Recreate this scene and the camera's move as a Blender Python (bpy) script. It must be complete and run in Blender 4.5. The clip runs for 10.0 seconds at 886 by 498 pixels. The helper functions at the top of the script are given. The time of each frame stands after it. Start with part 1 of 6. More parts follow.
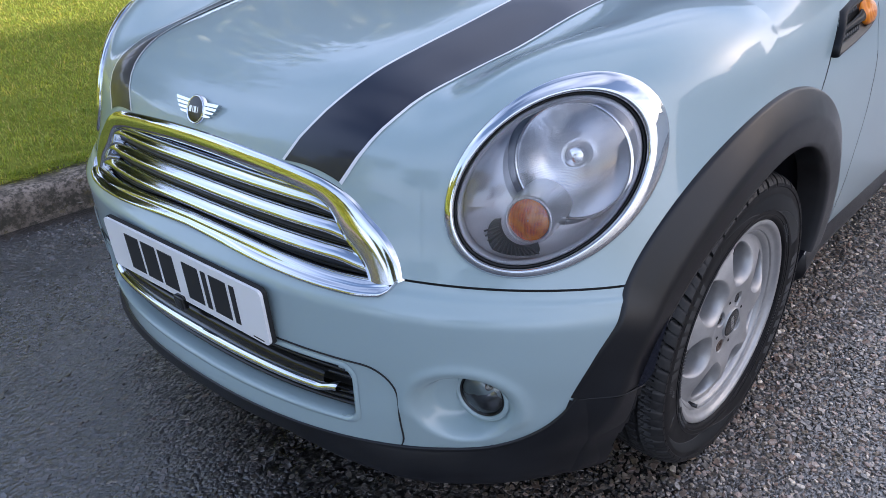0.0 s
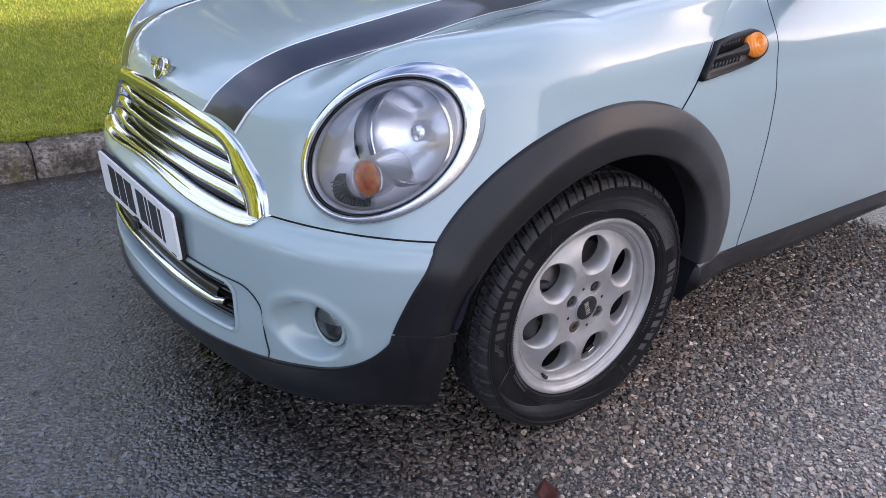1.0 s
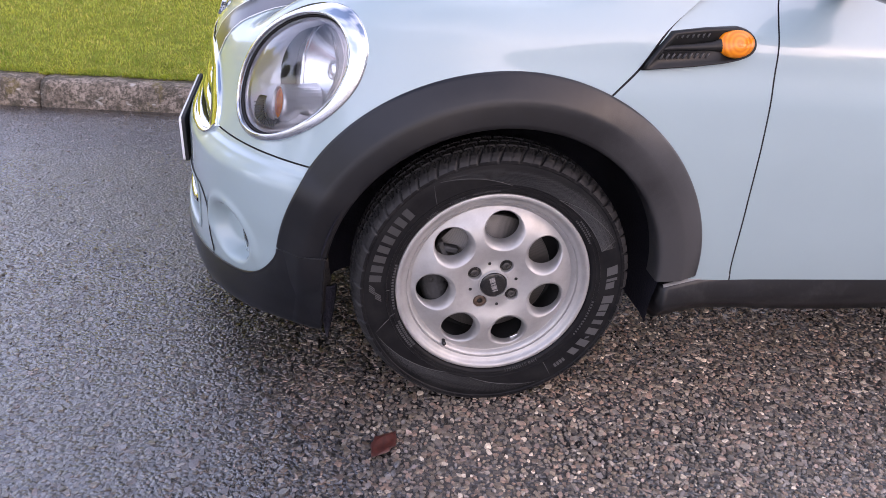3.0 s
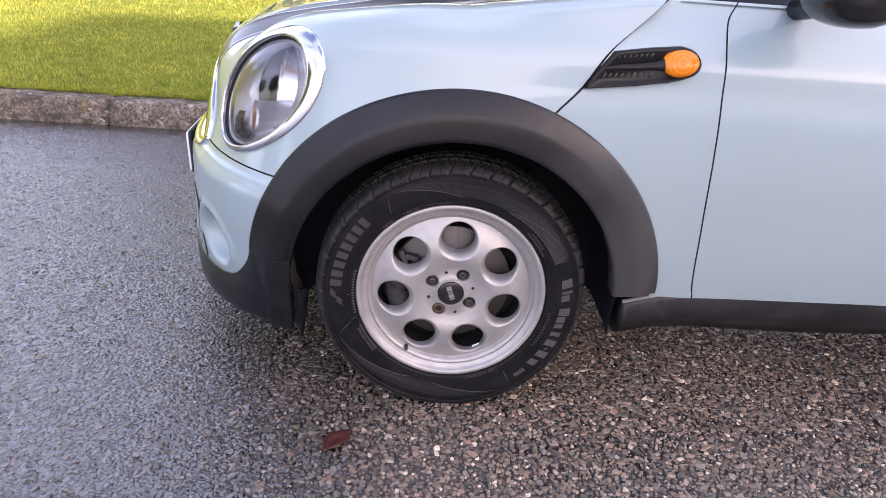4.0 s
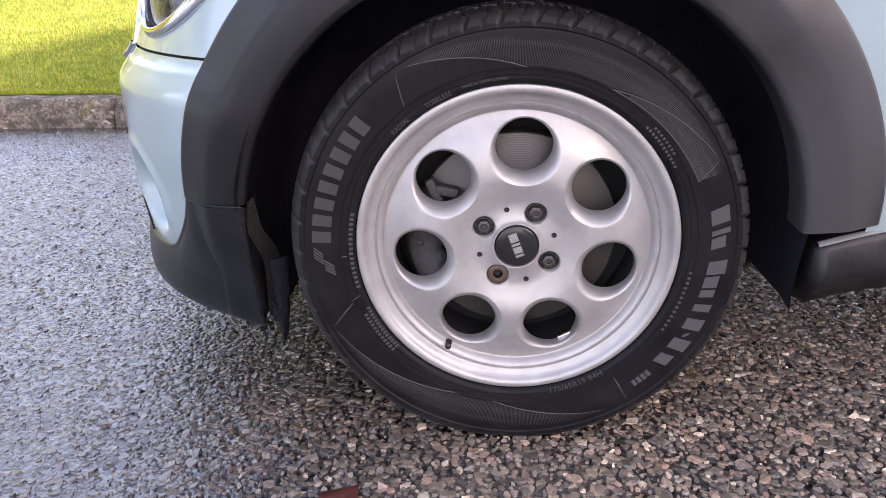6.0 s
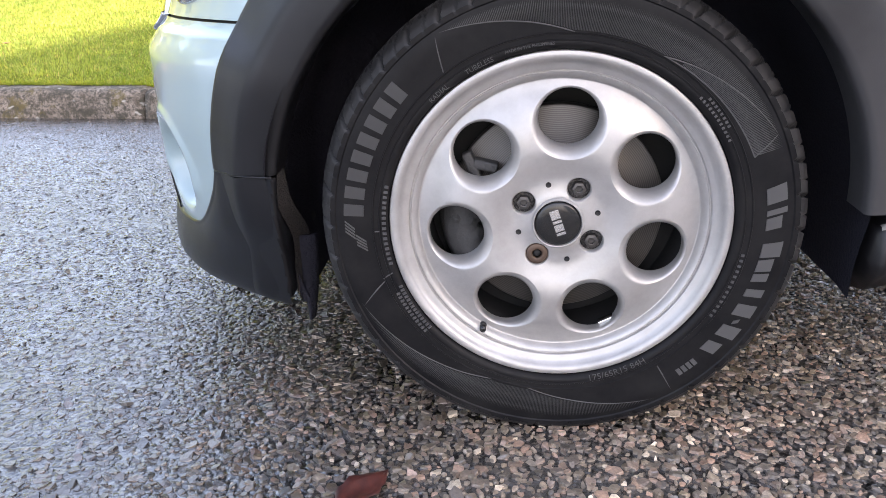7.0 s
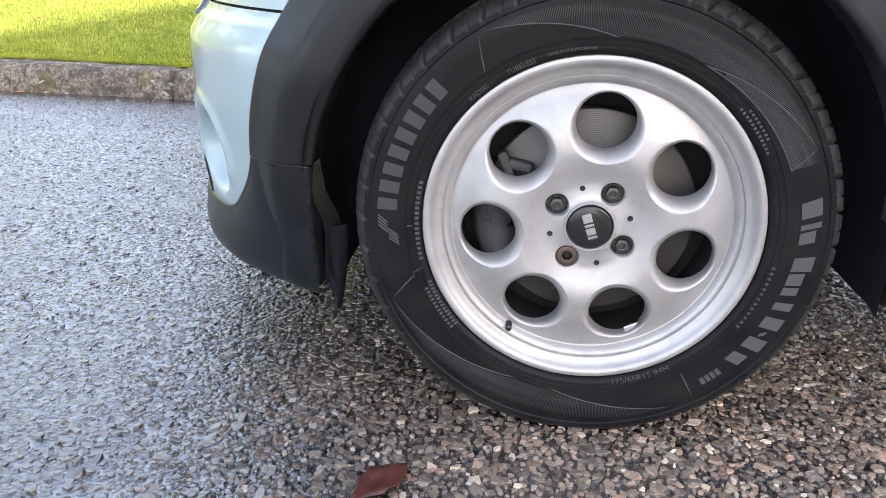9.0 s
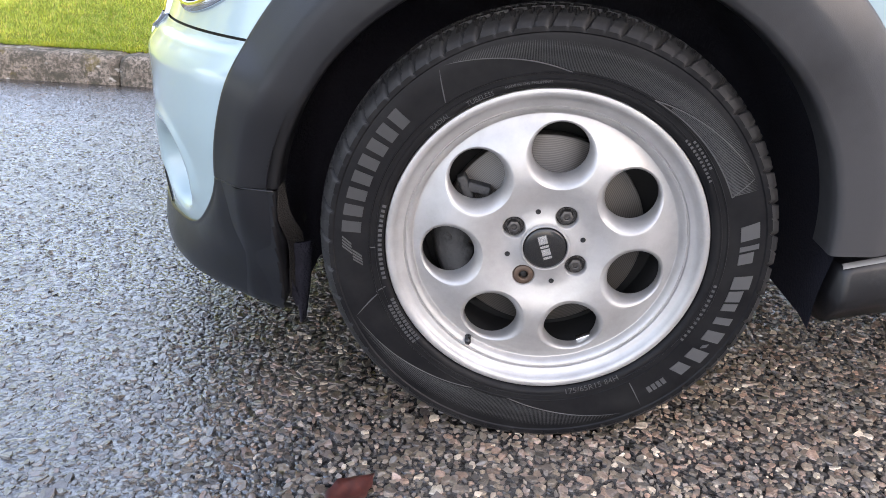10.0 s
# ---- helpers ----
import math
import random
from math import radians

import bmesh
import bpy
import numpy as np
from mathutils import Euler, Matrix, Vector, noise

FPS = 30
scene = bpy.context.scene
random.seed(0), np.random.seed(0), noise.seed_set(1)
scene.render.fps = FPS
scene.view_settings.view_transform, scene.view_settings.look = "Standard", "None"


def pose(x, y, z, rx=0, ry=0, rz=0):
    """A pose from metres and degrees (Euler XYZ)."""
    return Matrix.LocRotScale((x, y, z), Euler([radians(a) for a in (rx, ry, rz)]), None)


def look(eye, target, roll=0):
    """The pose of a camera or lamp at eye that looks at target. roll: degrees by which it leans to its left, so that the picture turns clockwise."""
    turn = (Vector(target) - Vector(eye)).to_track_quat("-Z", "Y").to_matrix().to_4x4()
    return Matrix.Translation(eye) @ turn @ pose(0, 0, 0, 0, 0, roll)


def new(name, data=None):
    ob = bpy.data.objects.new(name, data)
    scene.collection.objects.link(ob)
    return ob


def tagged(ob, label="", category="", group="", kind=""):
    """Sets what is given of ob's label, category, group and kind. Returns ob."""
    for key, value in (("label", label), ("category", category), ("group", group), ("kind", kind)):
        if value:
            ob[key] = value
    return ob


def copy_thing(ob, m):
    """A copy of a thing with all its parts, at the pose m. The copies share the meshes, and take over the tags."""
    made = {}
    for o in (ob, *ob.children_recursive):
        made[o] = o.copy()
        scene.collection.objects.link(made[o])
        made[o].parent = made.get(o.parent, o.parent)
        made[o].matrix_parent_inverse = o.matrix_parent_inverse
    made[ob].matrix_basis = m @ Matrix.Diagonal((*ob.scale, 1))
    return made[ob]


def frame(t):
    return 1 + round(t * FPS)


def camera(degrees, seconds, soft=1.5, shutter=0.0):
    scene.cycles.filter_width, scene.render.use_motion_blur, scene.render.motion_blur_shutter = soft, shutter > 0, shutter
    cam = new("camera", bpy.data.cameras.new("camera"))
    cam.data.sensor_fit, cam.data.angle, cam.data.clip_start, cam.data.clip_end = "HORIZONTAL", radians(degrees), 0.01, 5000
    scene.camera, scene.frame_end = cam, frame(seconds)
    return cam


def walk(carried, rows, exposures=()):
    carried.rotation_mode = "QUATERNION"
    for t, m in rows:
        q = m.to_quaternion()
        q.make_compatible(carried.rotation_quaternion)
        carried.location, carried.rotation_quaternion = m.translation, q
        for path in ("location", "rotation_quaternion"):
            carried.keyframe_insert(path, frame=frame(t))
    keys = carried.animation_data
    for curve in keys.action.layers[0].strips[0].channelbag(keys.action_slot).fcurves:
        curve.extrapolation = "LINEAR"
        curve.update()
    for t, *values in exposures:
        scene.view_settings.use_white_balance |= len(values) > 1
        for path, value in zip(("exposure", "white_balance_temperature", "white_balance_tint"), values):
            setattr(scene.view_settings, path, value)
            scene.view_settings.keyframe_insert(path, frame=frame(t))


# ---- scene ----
cam = camera(60.1, 10.0, soft=0.6)
EXPOSURES = [(0.0, 1.1, 6000, 21), (1.0, 1.34, 6330, 25), (2.2, 1.62, 6640, 30), (3.5, 1.73, 6780, 35), (5.5, 1.86, 6760, 33), (7.0, 2.12, 6600, 22), (8.0, 2.15, 6510, 18), (10.0, 2.24, 6600, 19)]
PATH = [
    (0, (-1.32, -1.25, 1.109), (-0.018, -0.017, 0.223), -1.6),
    (0.5, (-1.207, -1.5, 1.094), (0.007, -0.164, 0.233), 0.3),
    (1, (-1.14, -1.777, 1.112), (-0.06, -0.319, 0.271), 2.2),
    (1.5, (-0.977, -1.944, 1.096), (-0.052, -0.38, 0.261), 3.8),
    (2, (-0.788, -2.076, 1.092), (-0.037, -0.425, 0.251), 4.7),
    (2.2, (-0.71, -2.154, 1.08), (-0.058, -0.463, 0.235), 4.9),
    (3.3, (-0.275, -2.249, 1.03), (-0.017, -0.437, 0.224), 5.6),
    (3.5, (-0.201, -2.296, 1.032), (0.004, -0.472, 0.239), 5.4),
    (4, (-0.112, -2.328, 1.055), (-0.009, -0.487, 0.28), 4.4),
    (4.5, (-0.04, -2.156, 1.057), (-0.012, -0.316, 0.273), 2.8),
    (5, (-0.031, -1.985, 0.988), (-0.044, -0.152, 0.187), 0.6),
    (5.5, (-0.057, -1.813, 0.813), (-0.114, 0.02, 0.017), -2.6),
    (5.7, (-0.052, -1.774, 0.724), (-0.115, 0.09, 0.002), -1.4),
    (6.8, (-0.067, -1.693, 0.593), (-0.2, 0.186, -0.079), -1.2),
    (7, (-0.072, -1.704, 0.592), (-0.221, 0.172, -0.084), -0.5),
    (7.5, (-0.088, -1.713, 0.606), (-0.263, 0.16, -0.073), 0.7),
    (8, (-0.088, -1.714, 0.606), (-0.275, 0.158, -0.075), 1.4),
    (8.5, (-0.089, -1.709, 0.599), (-0.28, 0.161, -0.084), 1.8),
    (9, (-0.094, -1.711, 0.598), (-0.277, 0.157, -0.095), 2.1),
    (9.5, (-0.095, -1.712, 0.599), (-0.229, 0.149, -0.124), 2.6),
    (10, (-0.11, -1.728, 0.67), (-0.16, 0.124, -0.082), 3.2),
]
walk(cam, [(t, look(eye, target, roll)) for t, eye, target, roll in PATH], EXPOSURES)

# ---- world, sun ----
SUN_EL = radians(16)
world = bpy.data.worlds.new("sky")
scene.world = world
world.use_nodes = True
wn = world.node_tree
sky = wn.nodes.new("ShaderNodeTexSky")
sky.sky_type, sky.sun_disc = "NISHITA", False
sky.sun_elevation, sky.sun_rotation = SUN_EL, radians(134)
sky.air_density, sky.dust_density = 1.0, 1.5
wbg = wn.nodes["Background"]
# broken pale cloud over the blue
wco, wno, wra, wmx = (wn.nodes.new(k) for k in ("ShaderNodeTexCoord", "ShaderNodeTexNoise", "ShaderNodeValToRGB", "ShaderNodeMix"))
wmap = wn.nodes.new("ShaderNodeMapping")
wmap.inputs["Scale"].default_value = (1.0, 1.0, 2.6)
wmx.data_type = "RGBA"
wno.inputs["Scale"].default_value, wno.inputs["Detail"].default_value, wno.inputs["Roughness"].default_value = 1.3, 3.0, 0.45
wra.color_ramp.elements[0].position, wra.color_ramp.elements[1].position = 0.36, 0.74
wn.links.new(wco.outputs["Generated"], wmap.inputs["Vector"])
wn.links.new(wmap.outputs[0], wno.inputs["Vector"])
# the cloud lies thicker towards the horizon
wse, wab, wma = wn.nodes.new("ShaderNodeSeparateXYZ"), wn.nodes.new("ShaderNodeMath"), wn.nodes.new("ShaderNodeMath")
wab.operation, wma.operation = "MULTIPLY_ADD", "ADD"
wab.inputs[1].default_value, wab.inputs[2].default_value = -0.17, 0.085
wn.links.new(wco.outputs["Generated"], wse.inputs[0])
wn.links.new(wse.outputs[2], wab.inputs[0])
wn.links.new(wno.outputs[0], wma.inputs[0])
wn.links.new(wab.outputs[0], wma.inputs[1])
wn.links.new(wma.outputs[0], wra.inputs[0])
wn.links.new(wra.outputs[0], wmx.inputs[0])
wn.links.new(sky.outputs[0], wmx.inputs[6])
wdot, wran, wcol = wn.nodes.new("ShaderNodeVectorMath"), wn.nodes.new("ShaderNodeMapRange"), wn.nodes.new("ShaderNodeMix")
wdot.operation, wcol.data_type, wran.interpolation_type = "DOT_PRODUCT", "RGBA", "SMOOTHSTEP"
wdot.inputs[1].default_value = Vector((14.38, -13.90, 20.0 * math.tan(SUN_EL))).normalized()
wran.inputs["From Min"].default_value, wran.inputs["From Max"].default_value = -0.1, 0.95
wcol.inputs[6].default_value, wcol.inputs[7].default_value = (5.5, 6.5, 8.0, 1), (9.0, 8.9, 8.7, 1)
wn.links.new(wco.outputs["Generated"], wdot.inputs[0])
wn.links.new(wdot.outputs["Value"], wran.inputs["Value"])
wn.links.new(wran.outputs[0], wcol.inputs[0])
wn.links.new(wcol.outputs[2], wmx.inputs[7])
wn.links.new(wmx.outputs[2], wbg.inputs[0])
wbg.inputs[1].default_value = 0.15
sun_data = bpy.data.lights.new("sun", "SUN")
sun_data.energy, sun_data.angle, sun_data.color = 5.0, radians(0.5), (1.0, 0.90, 0.72)
sun = new("sun", sun_data)
sun.matrix_world = look((14.38, -13.90, 20.0 * math.tan(SUN_EL)), (0, 0, 0))

# ---- materials ----
def mat(name, color=(0.5, 0.5, 0.5), rough=0.5, metal=0.0, **kw):
    m = bpy.data.materials.new(name)
    m.use_nodes = True
    b = m.node_tree.nodes["Principled BSDF"]
    b.inputs["Base Color"].default_value = (*color, 1)
    b.inputs["Roughness"].default_value = rough
    b.inputs["Metallic"].default_value = metal
    for k, v in kw.items():
        b.inputs[k.replace("_", " ")].default_value = v
    return m


def node(m, kind):
    return m.node_tree.nodes.new(kind)


def wave_tex(m, scale, along, rings=False, distortion=0.0):
    """Even bands, or rings round the y axis, at the given scale."""
    n = node(m, "ShaderNodeTexWave")
    if rings:
        n.wave_type, n.rings_direction = "RINGS", along
    else:
        n.wave_type, n.bands_direction = "BANDS", along
    n.inputs["Scale"].default_value, n.inputs["Distortion"].default_value = scale, distortion
    link(m, coords(m), n.inputs["Vector"])
    return n.outputs[0]


def link(m, a, b):
    m.node_tree.links.new(a, b)


def bsdf(m):
    return m.node_tree.nodes["Principled BSDF"]


def coords(m):
    return node(m, "ShaderNodeTexCoord").outputs["Object"]


def noise_tex(m, scale, detail=4.0, rough=0.55, vec=None):
    n = node(m, "ShaderNodeTexNoise")
    n.inputs["Scale"].default_value = scale
    n.inputs["Detail"].default_value = detail
    n.inputs["Roughness"].default_value = rough
    link(m, vec or coords(m), n.inputs["Vector"])
    return n.outputs[0]


def ramp(m, fac, stops):
    r = node(m, "ShaderNodeValToRGB")
    e = r.color_ramp.elements
    while len(e) < len(stops):
        e.new(0.5)
    for i, (p, c) in enumerate(stops):
        e[i].position = p
        e[i].color = (*c, 1) if len(c) == 3 else c
    link(m, fac, r.inputs[0])
    return r.outputs[0]


def mix(m, fac, a, b, blend="MIX"):
    n = node(m, "ShaderNodeMix")
    n.data_type, n.blend_type = "RGBA", blend
    ins = [n.inputs[0], n.inputs[6], n.inputs[7]]
    for sock, v in zip(ins, (fac, a, b)):
        if isinstance(v, (int, float)):
            sock.default_value = v
        elif isinstance(v, tuple):
            sock.default_value = (*v, 1)
        else:
            link(m, v, sock)
    return n.outputs[2]


def bump(m, height, strength=0.3, dist=0.002, normal=None):
    b = node(m, "ShaderNodeBump")
    b.inputs["Strength"].default_value = strength
    b.inputs["Distance"].default_value = dist
    link(m, height, b.inputs["Height"])
    if normal:
        link(m, normal, b.inputs["Normal"])
    return b.outputs[0]


def along_x(m, x0, x1, wander, scale):
    """A share that rises from 0 to 1 between two places along x, with an uneven edge."""
    sep, add, rng = node(m, "ShaderNodeSeparateXYZ"), node(m, "ShaderNodeMath"), node(m, "ShaderNodeMapRange")
    c = coords(m)
    link(m, c, sep.inputs[0])
    add.operation = "MULTIPLY_ADD"
    link(m, noise_tex(m, scale, 4, 0.6, c), add.inputs[0])
    add.inputs[1].default_value = wander * 2
    link(m, sep.outputs[0], add.inputs[2])
    link(m, add.outputs[0], rng.inputs["Value"])
    rng.interpolation_type = "SMOOTHSTEP"
    rng.inputs["From Min"].default_value, rng.inputs["From Max"].default_value = x0 + wander, x1 + wander
    return rng.outputs[0]


def grey(v):
    return (v, v, v)


# car paint: pale ice blue under clear coat, with a faint orange peel and dust
PAINT = mat("ice_blue_paint", (0.315, 0.41, 0.44), 0.38, 0.0, Coat_Weight=1.0, Coat_Roughness=0.04, Coat_IOR=1.5)
_n = noise_tex(PAINT, 3.0, 5)
link(PAINT, ramp(PAINT, _n, [(0.3, (0.305, 0.40, 0.42)), (0.7, (0.325, 0.425, 0.445))]), bsdf(PAINT).inputs["Base Color"])
link(PAINT, bump(PAINT, noise_tex(PAINT, 260, 1), 0.04, 0.0004), bsdf(PAINT).inputs["Coat Normal"])
STRIPE = mat("dark_stripe_vinyl", (0.006, 0.008, 0.020), 0.35, Coat_Weight=0.35, Coat_Roughness=0.06)
PIN = mat("white_pinstripe", (0.75, 0.76, 0.78), 0.35)

def plastic(name, dust):
    """Black moulded plastic with a fine grain; dust gives the grey film thrown back by the wheel."""
    m = mat(name, grey(0.012), 0.5, Specular_IOR_Level=0.42)
    n = noise_tex(m, 7, 6, 0.65)
    black = ramp(m, n, [(0.35, (0.0035, 0.0035, 0.0045)), (0.7, (0.010, 0.010, 0.0115))])
    if dust:
        black = mix(m, mix(m, 1.0, along_x(m, 0.05, 0.40, 0.25, 5.0), ramp(m, along_x(m, 0.43, 0.49, 0.02, 9.0), [(0.0, grey(1)), (1.0, grey(0))]), "MULTIPLY"), black, (0.052, 0.0515, 0.053))
    else:
        # mud splashed up in streaks
        black = mix(m, ramp(m, noise_tex(m, 11, 5, 0.7), [(0.52, grey(0)), (0.72, grey(0.8))]), black, (0.035, 0.033, 0.032))
    link(m, black, bsdf(m).inputs["Base Color"])
    link(m, ramp(m, n, [(0.3, grey(0.29)), (0.7, grey(0.42))]), bsdf(m).inputs["Roughness"])
    link(m, bump(m, noise_tex(m, 900, 2), 0.25, 0.0005), bsdf(m).inputs["Normal"])
    return m


PLASTIC = plastic("black_textured_plastic", True)
SILL_PLASTIC = plastic("black_sill_plastic", False)
GLOSSBLACK = mat("gloss_black_plastic", grey(0.012), 0.18)
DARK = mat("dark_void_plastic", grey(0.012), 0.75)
LINER = mat("felt_wheel_liner", (0.020, 0.020, 0.028), 0.85, Specular_IOR_Level=0.2)
link(LINER, bump(LINER, noise_tex(LINER, 160, 5), 0.8, 0.004), bsdf(LINER).inputs["Normal"])
CHROME = mat("chrome", (0.66, 0.68, 0.71), 0.06, 1.0)
SATIN = mat("satin_silver", grey(0.7), 0.25, 1.0)
ALLOY = mat("silver_alloy", (0.60, 0.595, 0.60), 0.42, 0.5, Coat_Weight=0.2, Coat_Roughness=0.25)
_n = noise_tex(ALLOY, 22, 6, 0.7)
link(ALLOY, ramp(ALLOY, _n, [(0.3, (0.345, 0.337, 0.325)), (0.62, (0.425, 0.417, 0.408))]), bsdf(ALLOY).inputs["Base Color"])
link(ALLOY, bump(ALLOY, noise_tex(ALLOY, 1400, 2), 0.06, 0.0003), bsdf(ALLOY).inputs["Normal"])
RUBBER = mat("tyre_rubber", grey(0.018), 0.55, Specular_IOR_Level=0.13)
_n = noise_tex(RUBBER, 14, 6, 0.7)
link(RUBBER, ramp(RUBBER, _n, [(0.35, (0.006, 0.006, 0.007)), (0.72, (0.016, 0.0155, 0.0155))]), bsdf(RUBBER).inputs["Base Color"])
link(RUBBER, ramp(RUBBER, _n, [(0.3, grey(0.36)), (0.7, grey(0.54))]), bsdf(RUBBER).inputs["Roughness"])
LETTER = mat("raised_rubber_lettering", grey(0.055), 0.6)
BARS = mat("dull_raised_rubber", grey(0.034), 0.6)
TREAD_RUBBER = mat("dusty_tread_rubber", grey(0.035), 0.62)
link(TREAD_RUBBER, ramp(TREAD_RUBBER, noise_tex(TREAD_RUBBER, 30, 6, 0.7), [(0.35, (0.006, 0.006, 0.007)), (0.7, (0.024, 0.023, 0.022))]), bsdf(TREAD_RUBBER).inputs["Base Color"])
STEEL = mat("brake_disc_steel", grey(0.3), 0.42, 0.6)
_n = wave_tex(STEEL, 130, "Y", True, 0.8)
link(STEEL, bump(STEEL, _n, 0.25, 0.0004), bsdf(STEEL).inputs["Normal"])
link(STEEL, ramp(STEEL, _n, [(0.0, (0.075, 0.069, 0.063)), (1.0, (0.135, 0.125, 0.113))]), bsdf(STEEL).inputs["Base Color"])
RUST = mat("dirty_bolt_steel", (0.085, 0.081, 0.078), 0.45, 0.7)
WINDOW = mat("tinted_glass", grey(0.02), 0.03)
AMBER = mat("amber_lens", (0.9, 0.2, 0.008), 0.22, Coat_Weight=1.0, Coat_Roughness=0.03)
_w = wave_tex(AMBER, 70, "Y", distortion=3.0)
link(AMBER, mix(AMBER, ramp(AMBER, noise_tex(AMBER, 60, 2), [(0.4, grey(0)), (0.62, grey(1))]), ramp(AMBER, _w, [(0.0, (0.62, 0.075, 0.002)), (1.0, (0.85, 0.14, 0.004))]), (0.95, 0.26, 0.01)), bsdf(AMBER).inputs["Base Color"])
link(AMBER, bump(AMBER, _w, 0.35, 0.001), bsdf(AMBER).inputs["Normal"])
WHITE = mat("white_plate_plastic", (0.84, 0.84, 0.84), 0.3)
INK = mat("black_ink", grey(0.012), 0.4)

# ---- helpers for meshes ----
def mesh_ob(name, verts, faces, material, parent=None, smooth=True, label=""):
    me = bpy.data.meshes.new(name)
    me.from_pydata([tuple(v) for v in verts], [], faces)
    me.materials.append(material)
    if smooth:
        me.polygons.foreach_set("use_smooth", [True] * len(me.polygons))
    me.update()
    ob = new(name, me)
    if parent:
        ob.parent = parent
    if label:
        tagged(ob, label)
    return ob


def part(name, bm, material, parent=None, label="", smooth=True):
    me = bpy.data.meshes.new(name)
    bm.normal_update()
    bm.to_mesh(me)
    bm.free()
    me.materials.append(material)
    if smooth:
        me.polygons.foreach_set("use_smooth", [True] * len(me.polygons))
    ob = new(name, me)
    if parent:
        ob.parent = parent
    if label:
        tagged(ob, label)
    return ob


def shade_by_angle(ob, deg=35):
    me = ob.data
    bm = bmesh.new()
    bm.from_mesh(me)
    for e in bm.edges:
        e.smooth = len(e.link_faces) == 2 and e.calc_face_angle(0) < radians(deg)
    bm.to_mesh(me)
    bm.free()
    return ob


def grid_faces(nu, nv, close_u=False, keep=None, off=0):
    f = []
    for i in range(nu - (0 if close_u else 1)):
        for j in range(nv - 1):
            a, b = i, (i + 1) % nu
            if keep is None or keep(i, j):
                f.append((off + a * nv + j, off + b * nv + j, off + b * nv + j + 1, off + a * nv + j + 1))
    return f


def smoothstep(a, b, x):
    t = np.clip((np.asarray(x, float) - a) / (b - a), 0, 1)
    return t * t * (3 - 2 * t)


def curve(knots):
    """A smooth monotone-ish curve through (x, y) knots."""
    xs, ys = np.array([k[0] for k in knots], float), np.array([k[1] for k in knots], float)
    d = np.diff(ys) / np.diff(xs)
    m = np.concatenate([[d[0]], (d[:-1] + d[1:]) / 2, [d[-1]]])
    m[1:-1][d[:-1] * d[1:] <= 0] = 0

    def f(x):
        x = np.clip(np.asarray(x, float), xs[0], xs[-1])
        i = np.clip(np.searchsorted(xs, x, side="right") - 1, 0, len(xs) - 2)
        h = xs[i + 1] - xs[i]
        t = (x - xs[i]) / h
        return ((1 + 2 * t) * (1 - t) ** 2 * ys[i] + t * (1 - t) ** 2 * h * m[i]
                + t * t * (3 - 2 * t) * ys[i + 1] + t * t * (t - 1) * h * m[i + 1])
    return f


def tube(path, radius, sides=8, closed=False):
    """Vertices and faces of a round bar along a list of points."""
    pts = [Vector(p) for p in path]
    n = len(pts)
    verts, faces = [], []
    for i, p in enumerate(pts):
        a = pts[(i + 1) % n] if closed or i < n - 1 else p
        b = pts[i - 1] if closed or i > 0 else p
        d = (a - b).normalized()
        u = d.cross(Vector((0, 0, 1)) if abs(d.z) < 0.9 else Vector((1, 0, 0))).normalized()
        v = d.cross(u)
        for k in range(sides):
            c = 2 * math.pi * k / sides
            verts.append(p + radius * (math.cos(c) * u + math.sin(c) * v))
    faces = grid_faces(1, 1)
    for i in range(n if closed else n - 1):
        for k in range(sides):
            a, b = i * sides, ((i + 1) % n) * sides
            faces.append((a + k, a + (k + 1) % sides, b + (k + 1) % sides, b + k))
    if not closed:
        faces.append(tuple(range(sides))[::-1])
        faces.append(tuple((n - 1) * sides + k for k in range(sides)))
    return verts, faces

# ---- ground ----
KERB_Y = 1.56


def box(x0, x1, y0, y1, z0, z1, bevel=0.0, seg=2):
    bm = bmesh.new()
    bmesh.ops.create_cube(bm, size=1, matrix=Matrix.LocRotScale(((x0 + x1) / 2, (y0 + y1) / 2, (z0 + z1) / 2), None, (x1 - x0, y1 - y0, z1 - z0)))
    if bevel:
        bmesh.ops.bevel(bm, geom=bm.edges[:], offset=bevel, segments=seg, affect="EDGES", profile=0.6)
    return bm


ASPHALT = mat("wet_asphalt", grey(0.04), 0.3, Coat_Weight=1.0, Coat_Roughness=0.13, Coat_IOR=2.0)
_c = coords(ASPHALT)
_v = node(ASPHALT, "ShaderNodeTexVoronoi")
_v.inputs["Scale"].default_value = 105
link(ASPHALT, _c, _v.inputs["Vector"])
_cell = node(ASPHALT, "ShaderNodeSeparateColor")
link(ASPHALT, _v.outputs["Color"], _cell.inputs[0])
_stone = ramp(ASPHALT, _cell.outputs[0], [(0.0, (0.02, 0.02, 0.021)), (0.55, (0.04, 0.039, 0.04)), (0.8, (0.09, 0.08, 0.076)), (0.97, (0.18, 0.155, 0.14))])
_gap = ramp(ASPHALT, _v.outputs["Distance"], [(0.35, grey(1)), (0.68, grey(0.3))])
_col = mix(ASPHALT, 1.0, _stone, _gap, "MULTIPLY")
_big = noise_tex(ASPHALT, 1.6, 5, 0.6, _c)
_col = mix(ASPHALT, 1.0, _col, ramp(ASPHALT, along_x(ASPHALT, -0.62, 0.05, 0.3, 1.5), [(0.0, grey(0.4)), (1.0, grey(0.5))]), "MULTIPLY")  # base colour a little darker ahead of the car
